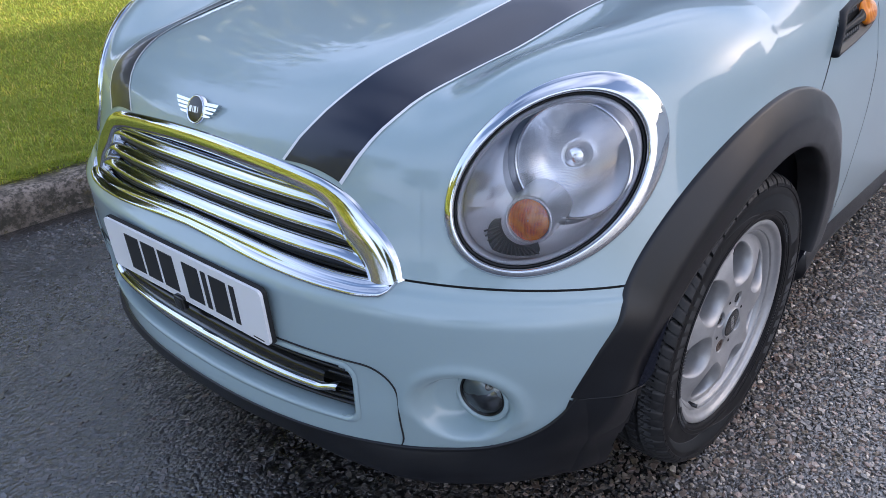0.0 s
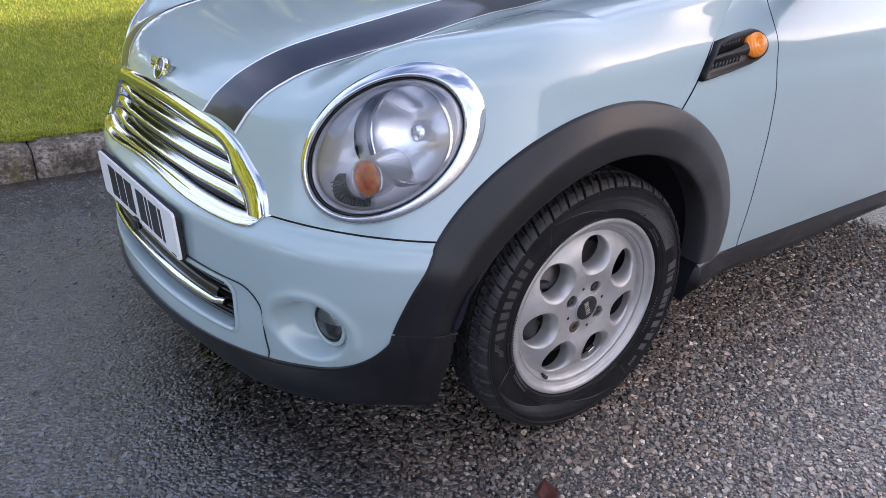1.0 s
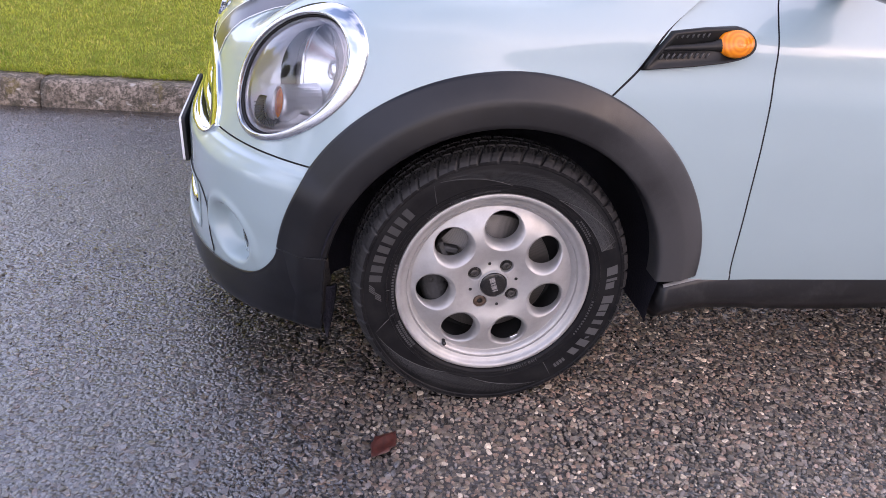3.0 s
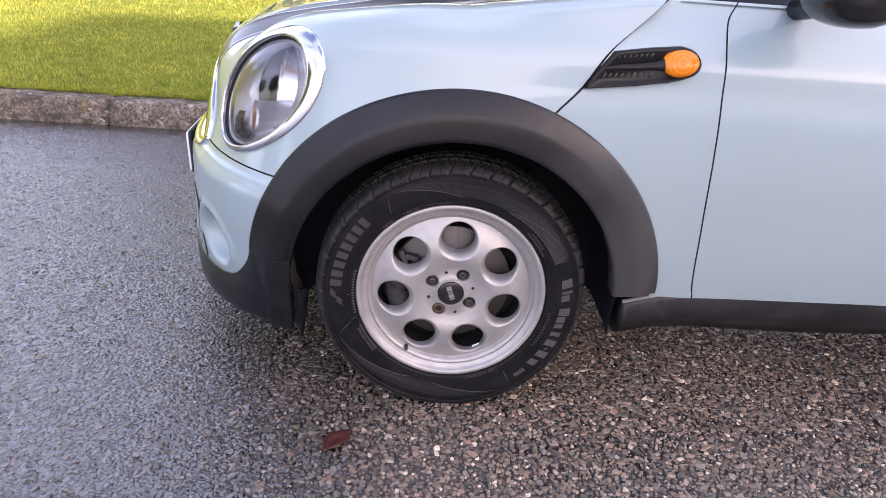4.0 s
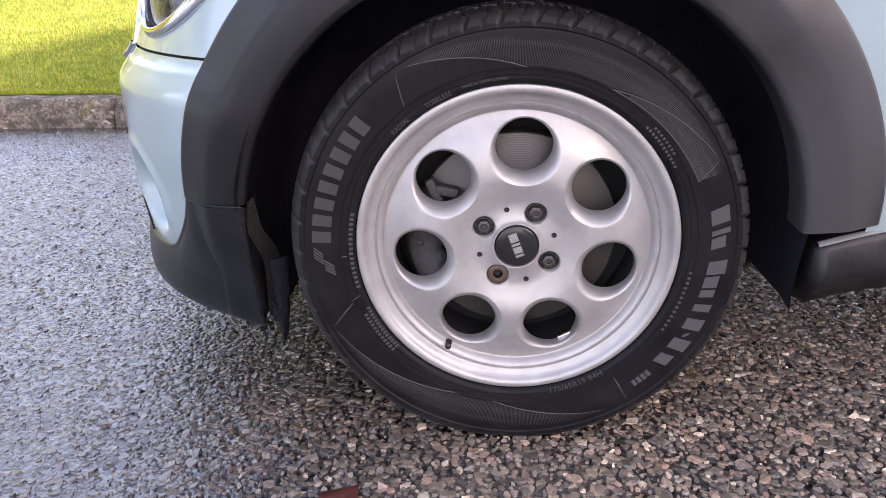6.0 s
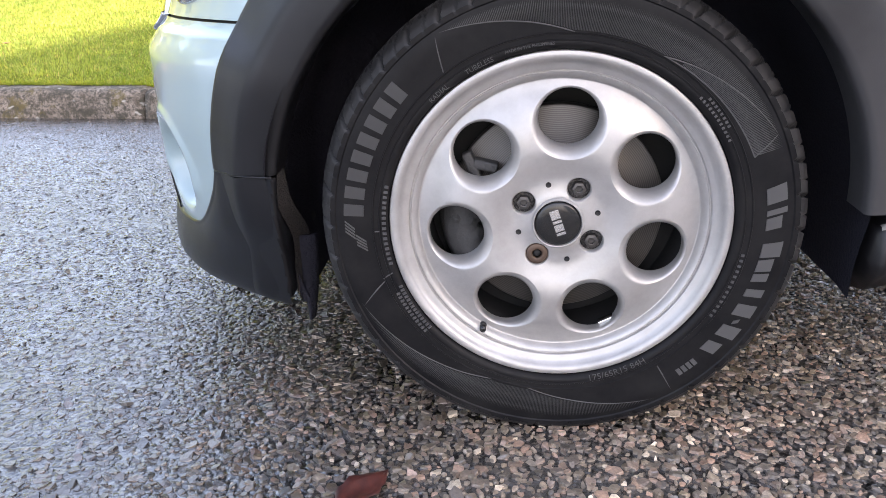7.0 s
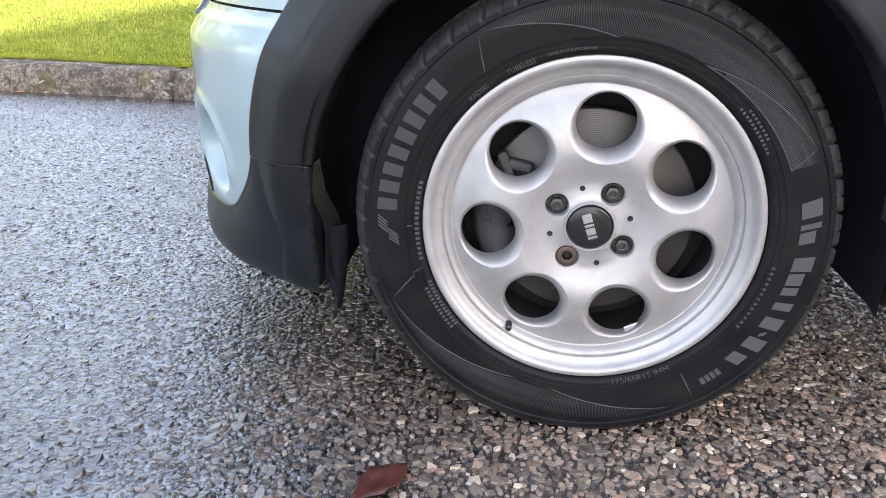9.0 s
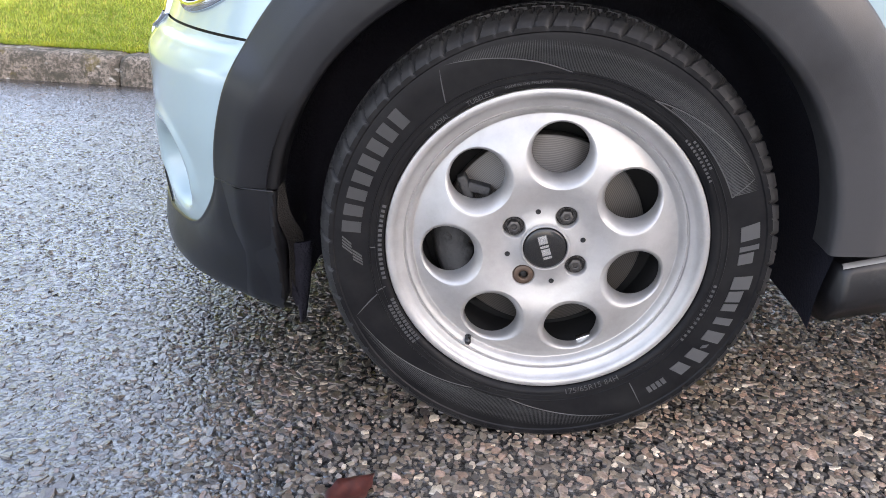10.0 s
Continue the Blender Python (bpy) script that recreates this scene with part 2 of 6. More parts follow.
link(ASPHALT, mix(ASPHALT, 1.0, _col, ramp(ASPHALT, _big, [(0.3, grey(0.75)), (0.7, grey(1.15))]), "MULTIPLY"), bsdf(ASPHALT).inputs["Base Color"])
link(ASPHALT, ramp(ASPHALT, _big, [(0.35, grey(0.20)), (0.65, grey(0.40))]), bsdf(ASPHALT).inputs["Roughness"])
_h = ramp(ASPHALT, _v.outputs["Distance"], [(0.0, grey(1)), (0.7, grey(0))])
_nb = bump(ASPHALT, _h, 0.6, 0.004, bump(ASPHALT, noise_tex(ASPHALT, 70, 3, 0.6, _c), 0.5, 0.006, bump(ASPHALT, noise_tex(ASPHALT, 420, 3, 0.6, _c), 0.4, 0.0015)))
link(ASPHALT, _nb, bsdf(ASPHALT).inputs["Normal"])
link(ASPHALT, _nb, bsdf(ASPHALT).inputs["Coat Normal"])

ground = part("ground", box(-120, 120, -120, 120, -0.3, 0.0), ASPHALT, smooth=False)
tagged(ground, "wet dark grey asphalt road with exposed stone chips", "road", kind="structure")

KERB = mat("weathered_concrete", (0.3, 0.27, 0.25), 0.85)
_c = coords(KERB)
_n1, _n2 = noise_tex(KERB, 9, 8, 0.7, _c), noise_tex(KERB, 70, 6, 0.7, _c)
_k = mix(KERB, ramp(KERB, _n1, [(0.36, grey(0)), (0.62, grey(1))]), (0.12, 0.095, 0.07), (0.34, 0.28, 0.23))
_k = mix(KERB, ramp(KERB, _n2, [(0.46, grey(0)), (0.60, grey(0.9))]), _k, (0.05, 0.046, 0.034))
_k = mix(KERB, ramp(KERB, noise_tex(KERB, 14, 7, 0.8, _c), [(0.47, grey(0)), (0.57, grey(0.85))]), _k, (0.045, 0.04, 0.026))
# moss in patches, and pale lichen spots
_k = mix(KERB, ramp(KERB, noise_tex(KERB, 6.5, 6, 0.8, _c), [(0.56, grey(0)), (0.64, grey(0.75))]), _k, (0.11, 0.085, 0.02))
_lv = node(KERB, "ShaderNodeTexVoronoi")
_lv.inputs["Scale"].default_value = 13
link(KERB, mix(KERB, 0.08, _c, node(KERB, "ShaderNodeTexNoise").outputs["Color"]), _lv.inputs["Vector"])
_k = mix(KERB, ramp(KERB, _lv.outputs["Distance"], [(0.08, grey(0.8)), (0.17, grey(0))]), _k, (0.42, 0.40, 0.36))
link(KERB, _k, bsdf(KERB).inputs["Base Color"])
link(KERB, bump(KERB, _n2, 0.8, 0.006), bsdf(KERB).inputs["Normal"])


def kerb_stone(x0, x1):
    """A half-battered kerb stone with a rounded top edge, roughened."""
    bm = bmesh.new()
    prof = [(0, -0.05), (0.004, 0.03), (0.012, 0.085), (0.022, 0.11), (0.04, 0.122), (0.08, 0.126), (0.18, 0.128), (0.18, -0.05)]
    n = 24
    rows = []
    for i in range(n + 1):
        x = x0 + 0.004 + (x1 - x0 - 0.008) * i / n
        row = []
        for (y, z) in prof:
            q = noise.noise(Vector((x * 9, y * 14, z * 14))) * 0.005 + noise.noise(Vector((x * 40, y * 40, z * 40))) * 0.0025
            end = 0.008 if i in (0, n) else 0
            row.append(bm.verts.new((x, KERB_Y + y + q + end * (y < 0.05), z + q - end * (z > 0.08))))
        rows.append(row)
    for a, b in zip(rows, rows[1:]):
        for k in range(len(prof) - 1):
            bm.faces.new((a[k], b[k], b[k + 1], a[k + 1]))
    bm.faces.new(rows[0])
    bm.faces.new(rows[-1][::-1])
    bmesh.ops.recalc_face_normals(bm, faces=bm.faces[:])
    return bm


kerb = new("kerb")
tagged(kerb, "weathered reddish-grey concrete kerb stones beside the lawn", "kerb", kind="structure")
for i in range(-9, 9):
    part("kerb_stone", kerb_stone(-0.733 + 0.915 * i, -0.733 + 0.915 * (i + 1)), KERB, kerb)

EARTH = mat("lawn_soil", (0.05, 0.07, 0.012), 1.0, Specular_IOR_Level=0.0)
_n = noise_tex(EARTH, 30, 6, 0.7)
link(EARTH, ramp(EARTH, _n, [(0.35, (0.13, 0.15, 0.025)), (0.7, (0.26, 0.27, 0.05))]), bsdf(EARTH).inputs["Base Color"])


def lawn_z(x, y):
    return 0.122 + 0.03 * smoothstep(1.72, 1.95, y) + 0.085 * np.clip(y - 1.85, 0, 4) + 0.012 * np.sin(x * 1.3 + y) * smoothstep(1.8, 3, y)


_xs = np.concatenate([np.linspace(-100, -8, 12), np.linspace(-7.5, 5, 60), np.linspace(6, 100, 12)])
_ys = np.concatenate([np.linspace(1.73, 9, 50), np.linspace(10, 100, 10)])
_V = [(x, y, float(lawn_z(x, y)) if y < 9 else float(lawn_z(x, 9))) for x in _xs for y in _ys]
lawn = mesh_ob("lawn", _V, [f[::-1] for f in grid_faces(len(_xs), len(_ys))][::1], EARTH)
tagged(lawn, "short green lawn bank behind the kerb", "lawn", kind="structure")
GRASS = mat("grass_blade", (0.1, 0.16, 0.02), 0.6, Specular_IOR_Level=0.2)
_r = node(GRASS, "ShaderNodeNewGeometry").outputs["Random Per Island"]
_g = ramp(GRASS, _r, [(0.0, (0.25, 0.36, 0.09)), (0.5, (0.36, 0.46, 0.12)), (0.85, (0.46, 0.52, 0.15)), (1.0, (0.60, 0.53, 0.27))])
_g = mix(GRASS, 1.0, _g, ramp(GRASS, noise_tex(GRASS, 1.8, 4), [(0.3, (0.75, 0.8, 0.7)), (0.7, (1.2, 1.1, 1.0))]), "MULTIPLY")
_g = mix(GRASS, 1.0, _g, ramp(GRASS, noise_tex(GRASS, 11, 5, 0.7), [(0.32, (0.50, 0.58, 0.45)), (0.52, grey(0.95)), (0.72, (1.18, 1.10, 0.95))]), "MULTIPLY")
link(GRASS, _g, bsdf(GRASS).inputs["Base Color"])
_tl, _ms = node(GRASS, "ShaderNodeBsdfTranslucent"), node(GRASS, "ShaderNodeMixShader")
link(GRASS, mix(GRASS, 1.0, _g, (1.5, 1.3, 0.5), "MULTIPLY"), _tl.inputs[0])
_ms.inputs[0].default_value = 0.5
link(GRASS, bsdf(GRASS).outputs[0], _ms.inputs[1])
link(GRASS, _tl.outputs[0], _ms.inputs[2])
link(GRASS, _ms.outputs[0], GRASS.node_tree.nodes["Material Output"].inputs[0])


def blades(n, x0, x1, y0, y1, h0, h1, w, seed=5, over=0.0):
    """Bent tapering blades; with over they droop towards the road."""
    rng = np.random.default_rng(seed)
    x, y = rng.uniform(x0, x1, n), y0 + (y1 - y0) * rng.uniform(0, 1, n) ** 1.5
    a, lean, h = rng.uniform(0, 2 * np.pi, n), rng.uniform(0.2, 1.3, n), rng.uniform(h0, h1, n)
    if over:
        a = -np.pi / 2 + rng.normal(0, 0.7, n)
        lean += over
    z = lawn_z(x, y) - 0.004
    wide = w * (0.7 + 0.6 * rng.random(n)) * (1 + 0.25 * (y - y0))
    ca, sa = np.cos(a), np.sin(a)
    V = np.zeros((n, 5, 3))
    for k, (f, s) in enumerate(((0, 1), (0, -1), (0.6, 0.8), (0.6, -0.8), (1, 0))):
        out = h * lean * f ** 1.6
        V[:, k, 0] = x + ca * out - sa * wide * s * 0.5
        V[:, k, 1] = y + sa * out + ca * wide * s * 0.5
        V[:, k, 2] = z + h * (1 - 0.35 * lean) * f
    b = np.arange(n)[:, None] * 5
    q = np.concatenate([b + np.array([[0, 1, 3]]), b + np.array([[0, 3, 2]]), b + np.array([[2, 3, 4]])])
    me = bpy.data.meshes.new("grass")
    me.from_pydata(V.reshape(-1, 3).tolist(), [], q.tolist())
    me.materials.append(GRASS)
    return new("grass", me)


grass = blades(280000, -6.5, 1.6, 1.705, 7.0, 0.010, 0.036, 0.0038)
tagged(grass, "short mown lawn grass in yellow and green blades", "grass", kind="stuff")

tagged(blades(9000, -5.0, 1.6, 1.715, 1.80, 0.022, 0.055, 0.0042, 6, 0.5), "longer grass drooping over the kerb", "grass", kind="stuff")

# the pale house whose shade lies over the car
STUCCO = mat("pale_stucco", (0.78, 0.75, 0.70), 0.9)
link(STUCCO, bump(STUCCO, noise_tex(STUCCO, 60, 5), 0.4, 0.004), bsdf(STUCCO).inputs["Normal"])
SLATE = mat("roof_slate", (0.06, 0.06, 0.07), 0.7)
house = new("house")
tagged(house, "pale stuccoed bungalow with a dark slate roof", "house", kind="structure")
# built with its gable end along local x and facing local +y, then turned towards the car
HOUSE = pose(12.06, -10.54, 0.0, 0, 0, 46)


def gable_block(x0, x1, y0, y1, eave, ridge, over=0.25):
    """Walls with a gable at each end of y, and a roof slab with overhanging eaves."""
    xm = (x0 + x1) / 2
    bm = bmesh.new()
    rows = [[bm.verts.new((x, y, z)) for x, z in ((x0, 0), (x1, 0), (x1, eave), (xm, ridge - 0.12), (x0, eave))] for y in (y0, y1)]
    for k in range(5):
        bm.faces.new((rows[0][k], rows[0][(k + 1) % 5], rows[1][(k + 1) % 5], rows[1][k]))
    bm.faces.new(rows[0])
    bm.faces.new(rows[1][::-1])
    bmesh.ops.recalc_face_normals(bm, faces=bm.faces[:])
    drop = (ridge - eave) / (xm - x0) * over
    rb = bmesh.new()
    prof = ((x0 - over, eave - drop + 0.02), (xm, ridge - 0.1), (x1 + over, eave - drop + 0.02), (x1 + over, eave - drop + 0.12), (xm, ridge), (x0 - over, eave - drop + 0.12))
    rows = [[rb.verts.new((x, y, z)) for x, z in prof] for y in (y0 - over, y1 + over)]
    for k in range(6):
        rb.faces.new((rows[0][k], rows[0][(k + 1) % 6], rows[1][(k + 1) % 6], rows[1][k]))
    rb.faces.new(rows[0])
    rb.faces.new(rows[1][::-1])
    bmesh.ops.recalc_face_normals(rb, faces=rb.faces[:])
    return bm, rb


house.matrix_basis = HOUSE
for size in ((-2.95, 2.95, -9.0, 0.0, 5.22, 6.02), (2.96, 13.0, -8.5, -0.8, 3.0, 4.6), (-12.5, -2.96, -7.6, -0.4, 4.3, 5.6)):
    _wall, _roof = gable_block(*size)
    part("wall", _wall, STUCCO, house, smooth=False)
    part("roof", _roof, SLATE, house, smooth=False)

HEDGE = mat("dark_hedge_leaf", (0.05, 0.075, 0.015), 0.5)
_r = node(HEDGE, "ShaderNodeNewGeometry").outputs["Random Per Island"]
link(HEDGE, ramp(HEDGE, _r, [(0.0, (0.03, 0.05, 0.008)), (0.6, (0.07, 0.09, 0.015)), (1.0, (0.14, 0.13, 0.03))]), bsdf(HEDGE).inputs["Base Color"])


def leaves(n, rng, place, s0, s1):
    """Leaf-shaped faces at the given places, turned at random."""
    a, b = rng.uniform(0, 2 * np.pi, n), rng.uniform(-1, 1, n)
    s = rng.uniform(s0, s1, n)
    u = np.stack([np.cos(a), np.sin(a), 0 * a], -1) * s[:, None]
    v = np.stack([-np.sin(a) * b, np.cos(a) * b, np.sqrt(1 - b * b)], -1) * s[:, None] * 0.7
    V = np.stack([place - u, place - 0.3 * u + v, place + u, place - 0.3 * u - v], 1)
    return V.reshape(-1, 3).tolist(), (np.arange(n)[:, None] * 4 + np.array([[0, 3, 2, 1]])).tolist()


def hedge(n, x0, x1, y0, depth, h):
    """A low loose garden hedge of many leaves, closing the lawn."""
    rng = np.random.default_rng(8)
    x = rng.uniform(x0, x1, n)
    z = h * (0.8 + 0.2 * np.sin(x * 0.9) * np.sin(x * 0.37 + 1)) * rng.random(n) ** 0.7 + 0.1
    return mesh_ob("hedge", *leaves(n, rng, np.stack([x, y0 + rng.normal(0, depth, n), z], -1), 0.08, 0.16), HEDGE, smooth=False)


tagged(hedge(12000, -34.0, 26.0, 18.5, 0.35, 1.3), "low dark green garden hedge behind the lawn", "hedge", kind="stuff")
GOLD = mat("yellow_green_leaf", (0.3, 0.34, 0.05), 0.5)
_r = node(GOLD, "ShaderNodeNewGeometry").outputs["Random Per Island"]
link(GOLD, ramp(GOLD, _r, [(0.0, (0.10, 0.13, 0.012)), (0.5, (0.26, 0.30, 0.03)), (1.0, (0.42, 0.40, 0.05))]), bsdf(GOLD).inputs["Base Color"])


def tall_hedge(n, x0, y0, x1, y1, h, seed):
    """A tall loose hedge of many leaves between two places, its top uneven."""
    rng = np.random.default_rng(seed)
    f = rng.random(n)
    run = f * math.hypot(x1 - x0, y1 - y0)
    top = h * (0.82 + 0.12 * np.sin(run * 1.3) + 0.08 * np.sin(run * 3.1 + 1))
    P = np.stack([x0 + (x1 - x0) * f + rng.normal(0, 0.35, n), y0 + (y1 - y0) * f + rng.normal(0, 0.35, n), top * rng.random(n) ** 0.75 + 0.1], -1)
    return mesh_ob("hedge", *leaves(n, rng, P, 0.10, 0.2), GOLD, smooth=False)


tagged(tall_hedge(14000, -12.5, 2.2, -11.4, 11.0, 4.6, 12), "tall sunlit yellow-green hedge on the lawn", "hedge", kind="stuff")
tagged(tall_hedge(16000, -11.0, 12.0, 4.0, 12.0, 2.5, 13), "sunlit yellow-green hedge beyond the lawn", "hedge", kind="stuff")
BARK = mat("bark", (0.10, 0.075, 0.05), 0.9)
link(BARK, bump(BARK, noise_tex(BARK, 22, 6), 0.8, 0.02), bsdf(BARK).inputs["Normal"])


def tree(x, y, h, seed):
    """A broad tree: tapered trunk, limbs, and a crown of leaf clumps with gaps."""
    rng = np.random.default_rng(seed)
    V, F = [], []

    def limb(p, q, r0, r1):
        off, k = len(V), 8
        for i in range(5):
            t = i / 4
            c = Vector(p).lerp(Vector(q), t) + Vector((0.05 * math.sin(5 * t + seed), 0, 0))
            r = r0 + (r1 - r0) * t
            for j in range(k):
                V.append((c.x + r * math.cos(j * math.pi / 4), c.y + r * math.sin(j * math.pi / 4), c.z))
        for i in range(4):
            for j in range(k):
                F.append((off + i * k + j, off + i * k + (j + 1) % k, off + (i + 1) * k + (j + 1) % k, off + (i + 1) * k + j))
    limb((0, 0, 0), (0.1, 0, h * 0.45), 0.22, 0.15)
    tips = []
    for k in range(9):
        a = 2.4 * k
        q = (h * 0.26 * math.cos(a), h * 0.26 * math.sin(a), h * (0.5 + 0.05 * k))
        limb((0.1, 0, h * (0.3 + 0.02 * k)), q, 0.09, 0.03)
        tips.append(q)
    tips += [(0, 0, h * 0.9), (0.5, 0.3, h * 0.75), (-0.5, -0.4, h * 0.7)]
    trunk = mesh_ob("tree", V, F, BARK)
    n = 9000
    c = np.array(tips)[rng.integers(0, len(tips), n)]
    P = c + rng.normal(0, 1, (n, 3)) * np.array((h * 0.10, h * 0.10, h * 0.075))
    mesh_ob("crown", *leaves(n, rng, P, 0.10, 0.24), HEDGE, trunk, smooth=False)
    trunk.matrix_basis = pose(x, y, 0.2)
    return tagged(trunk, "broad garden tree with olive green autumn leaves", "tree", group="garden trees")


_tree = tree(0.8, 12.5, 8.5, 1)
for x, y, turn in ((-21.0, 4.2, 15), (-36.0, -4.0, 95), (-21.5, -10.0, 170), (-4.2, 17.0, 75), (5.0, 13.5, 130), (9.5, 12.8, 250), (14.5, 14.0, 40)):
    copy_thing(_tree, pose(x, y, 0.2 if y > KERB_Y else 0.0, 0, 0, turn))

# ---- the car ----
# x runs from the nose to the tail with the front axle at 0, y to the car's right, z up
car = new("car")
tagged(car, "pale ice-blue small hatchback with dark bonnet stripes, parked on wet asphalt", "car")
AXLE_Z, HUB_Y, STEER, CAMBER = 0.295, -0.771, 0.6, 1.25
# how far the tyre sits in from the hub's face, by radius
DISH_R, DISH_D = (0.205, 0.225, 0.25, 0.275, 0.292), (0.022, 0.022, 0.018, 0.010, 0.004)
ARCH_R, LIP_R = 0.466, 0.362

# levels of the shell: height and reach at the nose, height and half width at the side
LEVELS = [  # zf, a, zs, w
    (0.138, 0.690, 0.138, 0.770),
    (0.160, 0.716, 0.160, 0.800),
    (0.220, 0.723, 0.220, 0.826),
    (0.280, 0.716, 0.280, 0.842),
    (0.350, 0.709, 0.350, 0.850),
    (0.420, 0.709, 0.420, 0.860),
    (0.480, 0.709, 0.480, 0.866),
    (0.515, 0.692, 0.515, 0.866),
    (0.535, 0.676, 0.535, 0.861),
    (0.600, 0.658, 0.600, 0.845),
    (0.690, 0.640, 0.690, 0.819),
    (0.733, 0.622, 0.760, 0.803),
    (0.772, 0.585, 0.835, 0.785),
    (0.808, 0.520, 0.888, 0.745),
    (0.838, 0.420, 0.910, 0.670),
    (0.865, 0.280, 0.912, 0.500),
    (0.886, 0.140, 0.908, 0.270),
    (0.903, 0.000, 0.903, 0.000),
]
_L = np.array(LEVELS)
_T = np.arange(len(_L))
ZF, AF, ZS, WS = (curve(list(zip(_T, _L[:, i]))) for i in range(4))
K = 2.4
# how square the corner is in plan, level by level
KL = curve(list(zip(_T, (2.36, 2.34, 2.24, 2.35, 2.45, 2.50, 2.50, 2.46, 2.43) + (2.40,) * 9)))


def sag_x(x):
    d = np.asarray(x, float) + 0.37
    return 0.052 * np.exp(-(d / np.where(d < 0, 0.19, 0.37)) ** 2)


def sag_y(y):
    return np.exp(-((np.abs(y) - 0.475) / 0.125) ** 2)


def sag(x, y, z):
    """The shallow valley in the bonnet between its middle and the headlamp's ridge."""
    lamp = smoothstep(0.4, 1.5, np.hypot((np.asarray(x) + 0.43) / 0.19, (np.abs(y) - 0.64) / 0.16))
    return sag_x(x) * sag_y(y) * smoothstep(0.70, 0.80, z) * lamp


def shell(t, phi, out=0.0):
    """A point of the outer skin: t counts the levels, phi degrees from the nose (0) to the flank (90)."""
    t, p = np.asarray(t, float), np.radians(np.asarray(phi, float))
    c, s = np.maximum(np.cos(p), 0), np.maximum(np.sin(p), 0)
    k = KL(t)
    x = -AF(t) * c ** (2 / k)
    y = -WS(t) * s ** (2 / k)
    z = ZF(t) * c ** 2 + ZS(t) * s ** 2
    return np.stack([x, y, z - sag(x, y, z)], -1)



FLANK = curve([(0.2, 0.735), (0.3, 0.765), (0.4, 0.786), (0.52, 0.80), (0.65, 0.808), (0.73, 0.806), (0.78, 0.797), (0.84, 0.785), (0.88, 0.762), (0.92, 0.735), (0.96, 0.71)])
_ts = np.linspace(0, 13.3, 400)
_sz, _sw, _sa, _sk = ZS(_ts), WS(_ts), AF(_ts), KL(_ts)


def half_width(x, z):
    """The reach of the flank from the middle line at any place below the shoulder."""
    x, z = np.asarray(x, float), np.asarray(z, float)
    w = np.interp(z, _sz, _sw)
    a = np.interp(z, ZF(_ts), _sa)
    k = np.interp(z, _sz, _sk)
    f = np.clip(1 - (np.maximum(-x, 0) / a) ** k, 0, 1) ** (1 / k)
    r = FLANK(z) / np.interp(np.minimum(z, 0.90), _sz, _sw)
    return np.where(x < 0, w * f, w * (1 + (r - 1) * smoothstep(0.0, 0.22, x)))


def top_t(x, y):
    """The level of the shell above a place in plan ahead of the axle."""
    lo, hi = 0.0 + 8 * np.ones_like(x), 17.0 * np.ones_like(x)
    for _ in range(40):
        m = (lo + hi) / 2
        f = (np.abs(x) / np.maximum(AF(m), 1e-6)) ** K + (np.abs(y) / np.maximum(WS(m), 1e-6)) ** K
        lo, hi = np.where(f < 1, m, lo), np.where(f < 1, hi, m)
    return (lo + hi) / 2


def top_z(x, y):
    """The height of the bonnet over a place in plan."""
    x, y = np.asarray(x, float), np.asarray(y, float)
    xf = np.minimum(x, -1e-4)
    t = top_t(xf, y)
    c = np.abs(xf) / np.maximum(AF(t), 1e-6)
    c2 = np.clip(c, 0, 1) ** K
    z = ZF(t) * c2 + ZS(t) * (1 - c2)
    z = z - sag(xf, y, z)
    return z + 0.15 * np.maximum(x, 0)


def outward(P, off):
    """The grid of points P moved off along its outward normals."""
    n = np.cross(np.gradient(P, axis=0), np.gradient(P, axis=1))
    n /= np.maximum(np.linalg.norm(n, axis=2, keepdims=True), 1e-9)
    sign = np.sign(((P - np.array((0.3, 0, 0.4))) * n).sum(2, keepdims=True).mean())
    return P + sign * off * n


def shell_grid(tfun0, tfun1, phi0, phi1, nu, nv):
    ph = np.linspace(phi0, phi1, nu)
    return np.stack([shell(np.linspace(tfun0(p), tfun1(p), nv), p) for p in ph])


def panel(name, P, material, parent=None, keep=None, label="", right=True):
    """A grid of points as a sheet, and with right its mirror image welded on, or apart where it does not meet the middle."""
    nu, nv = P.shape[:2]
    F = grid_faces(nu, nv)
    if keep is not None:
        cen = (P[:-1, :-1] + P[1:, :-1] + P[1:, 1:] + P[:-1, 1:]) / 4
        F = [f for f, c in zip(F, cen.reshape(-1, 3)) if keep(*c)]
    V = P.reshape(-1, 3)
    used = sorted({i for f in F for i in f})
    idx = {k: n for n, k in enumerate(used)}
    V = V[used]
    F = [[idx[i] for i in f] for f in F]
    joined = np.abs(V[:, 1]).min() < 0.002
    sides = [1, -1] if right else [1]
    made = None
    bm = bmesh.new()
    for s in sides:
        vs = [bm.verts.new((x, s * y, z)) for x, y, z in V.tolist()]
        for f in F:
            if len(set(f)) > 2:
                bm.faces.new([vs[i] for i in (f if s > 0 else f[::-1])])
        if not joined or s == sides[-1]:
            bmesh.ops.remove_doubles(bm, verts=bm.verts[:], dist=0.0002)
            bmesh.ops.recalc_face_normals(bm, faces=bm.faces[:])
            ob = part(name, bm, material, parent or car, label)
            made = made or ob
            bm = bmesh.new()
    bm.free()
    return made


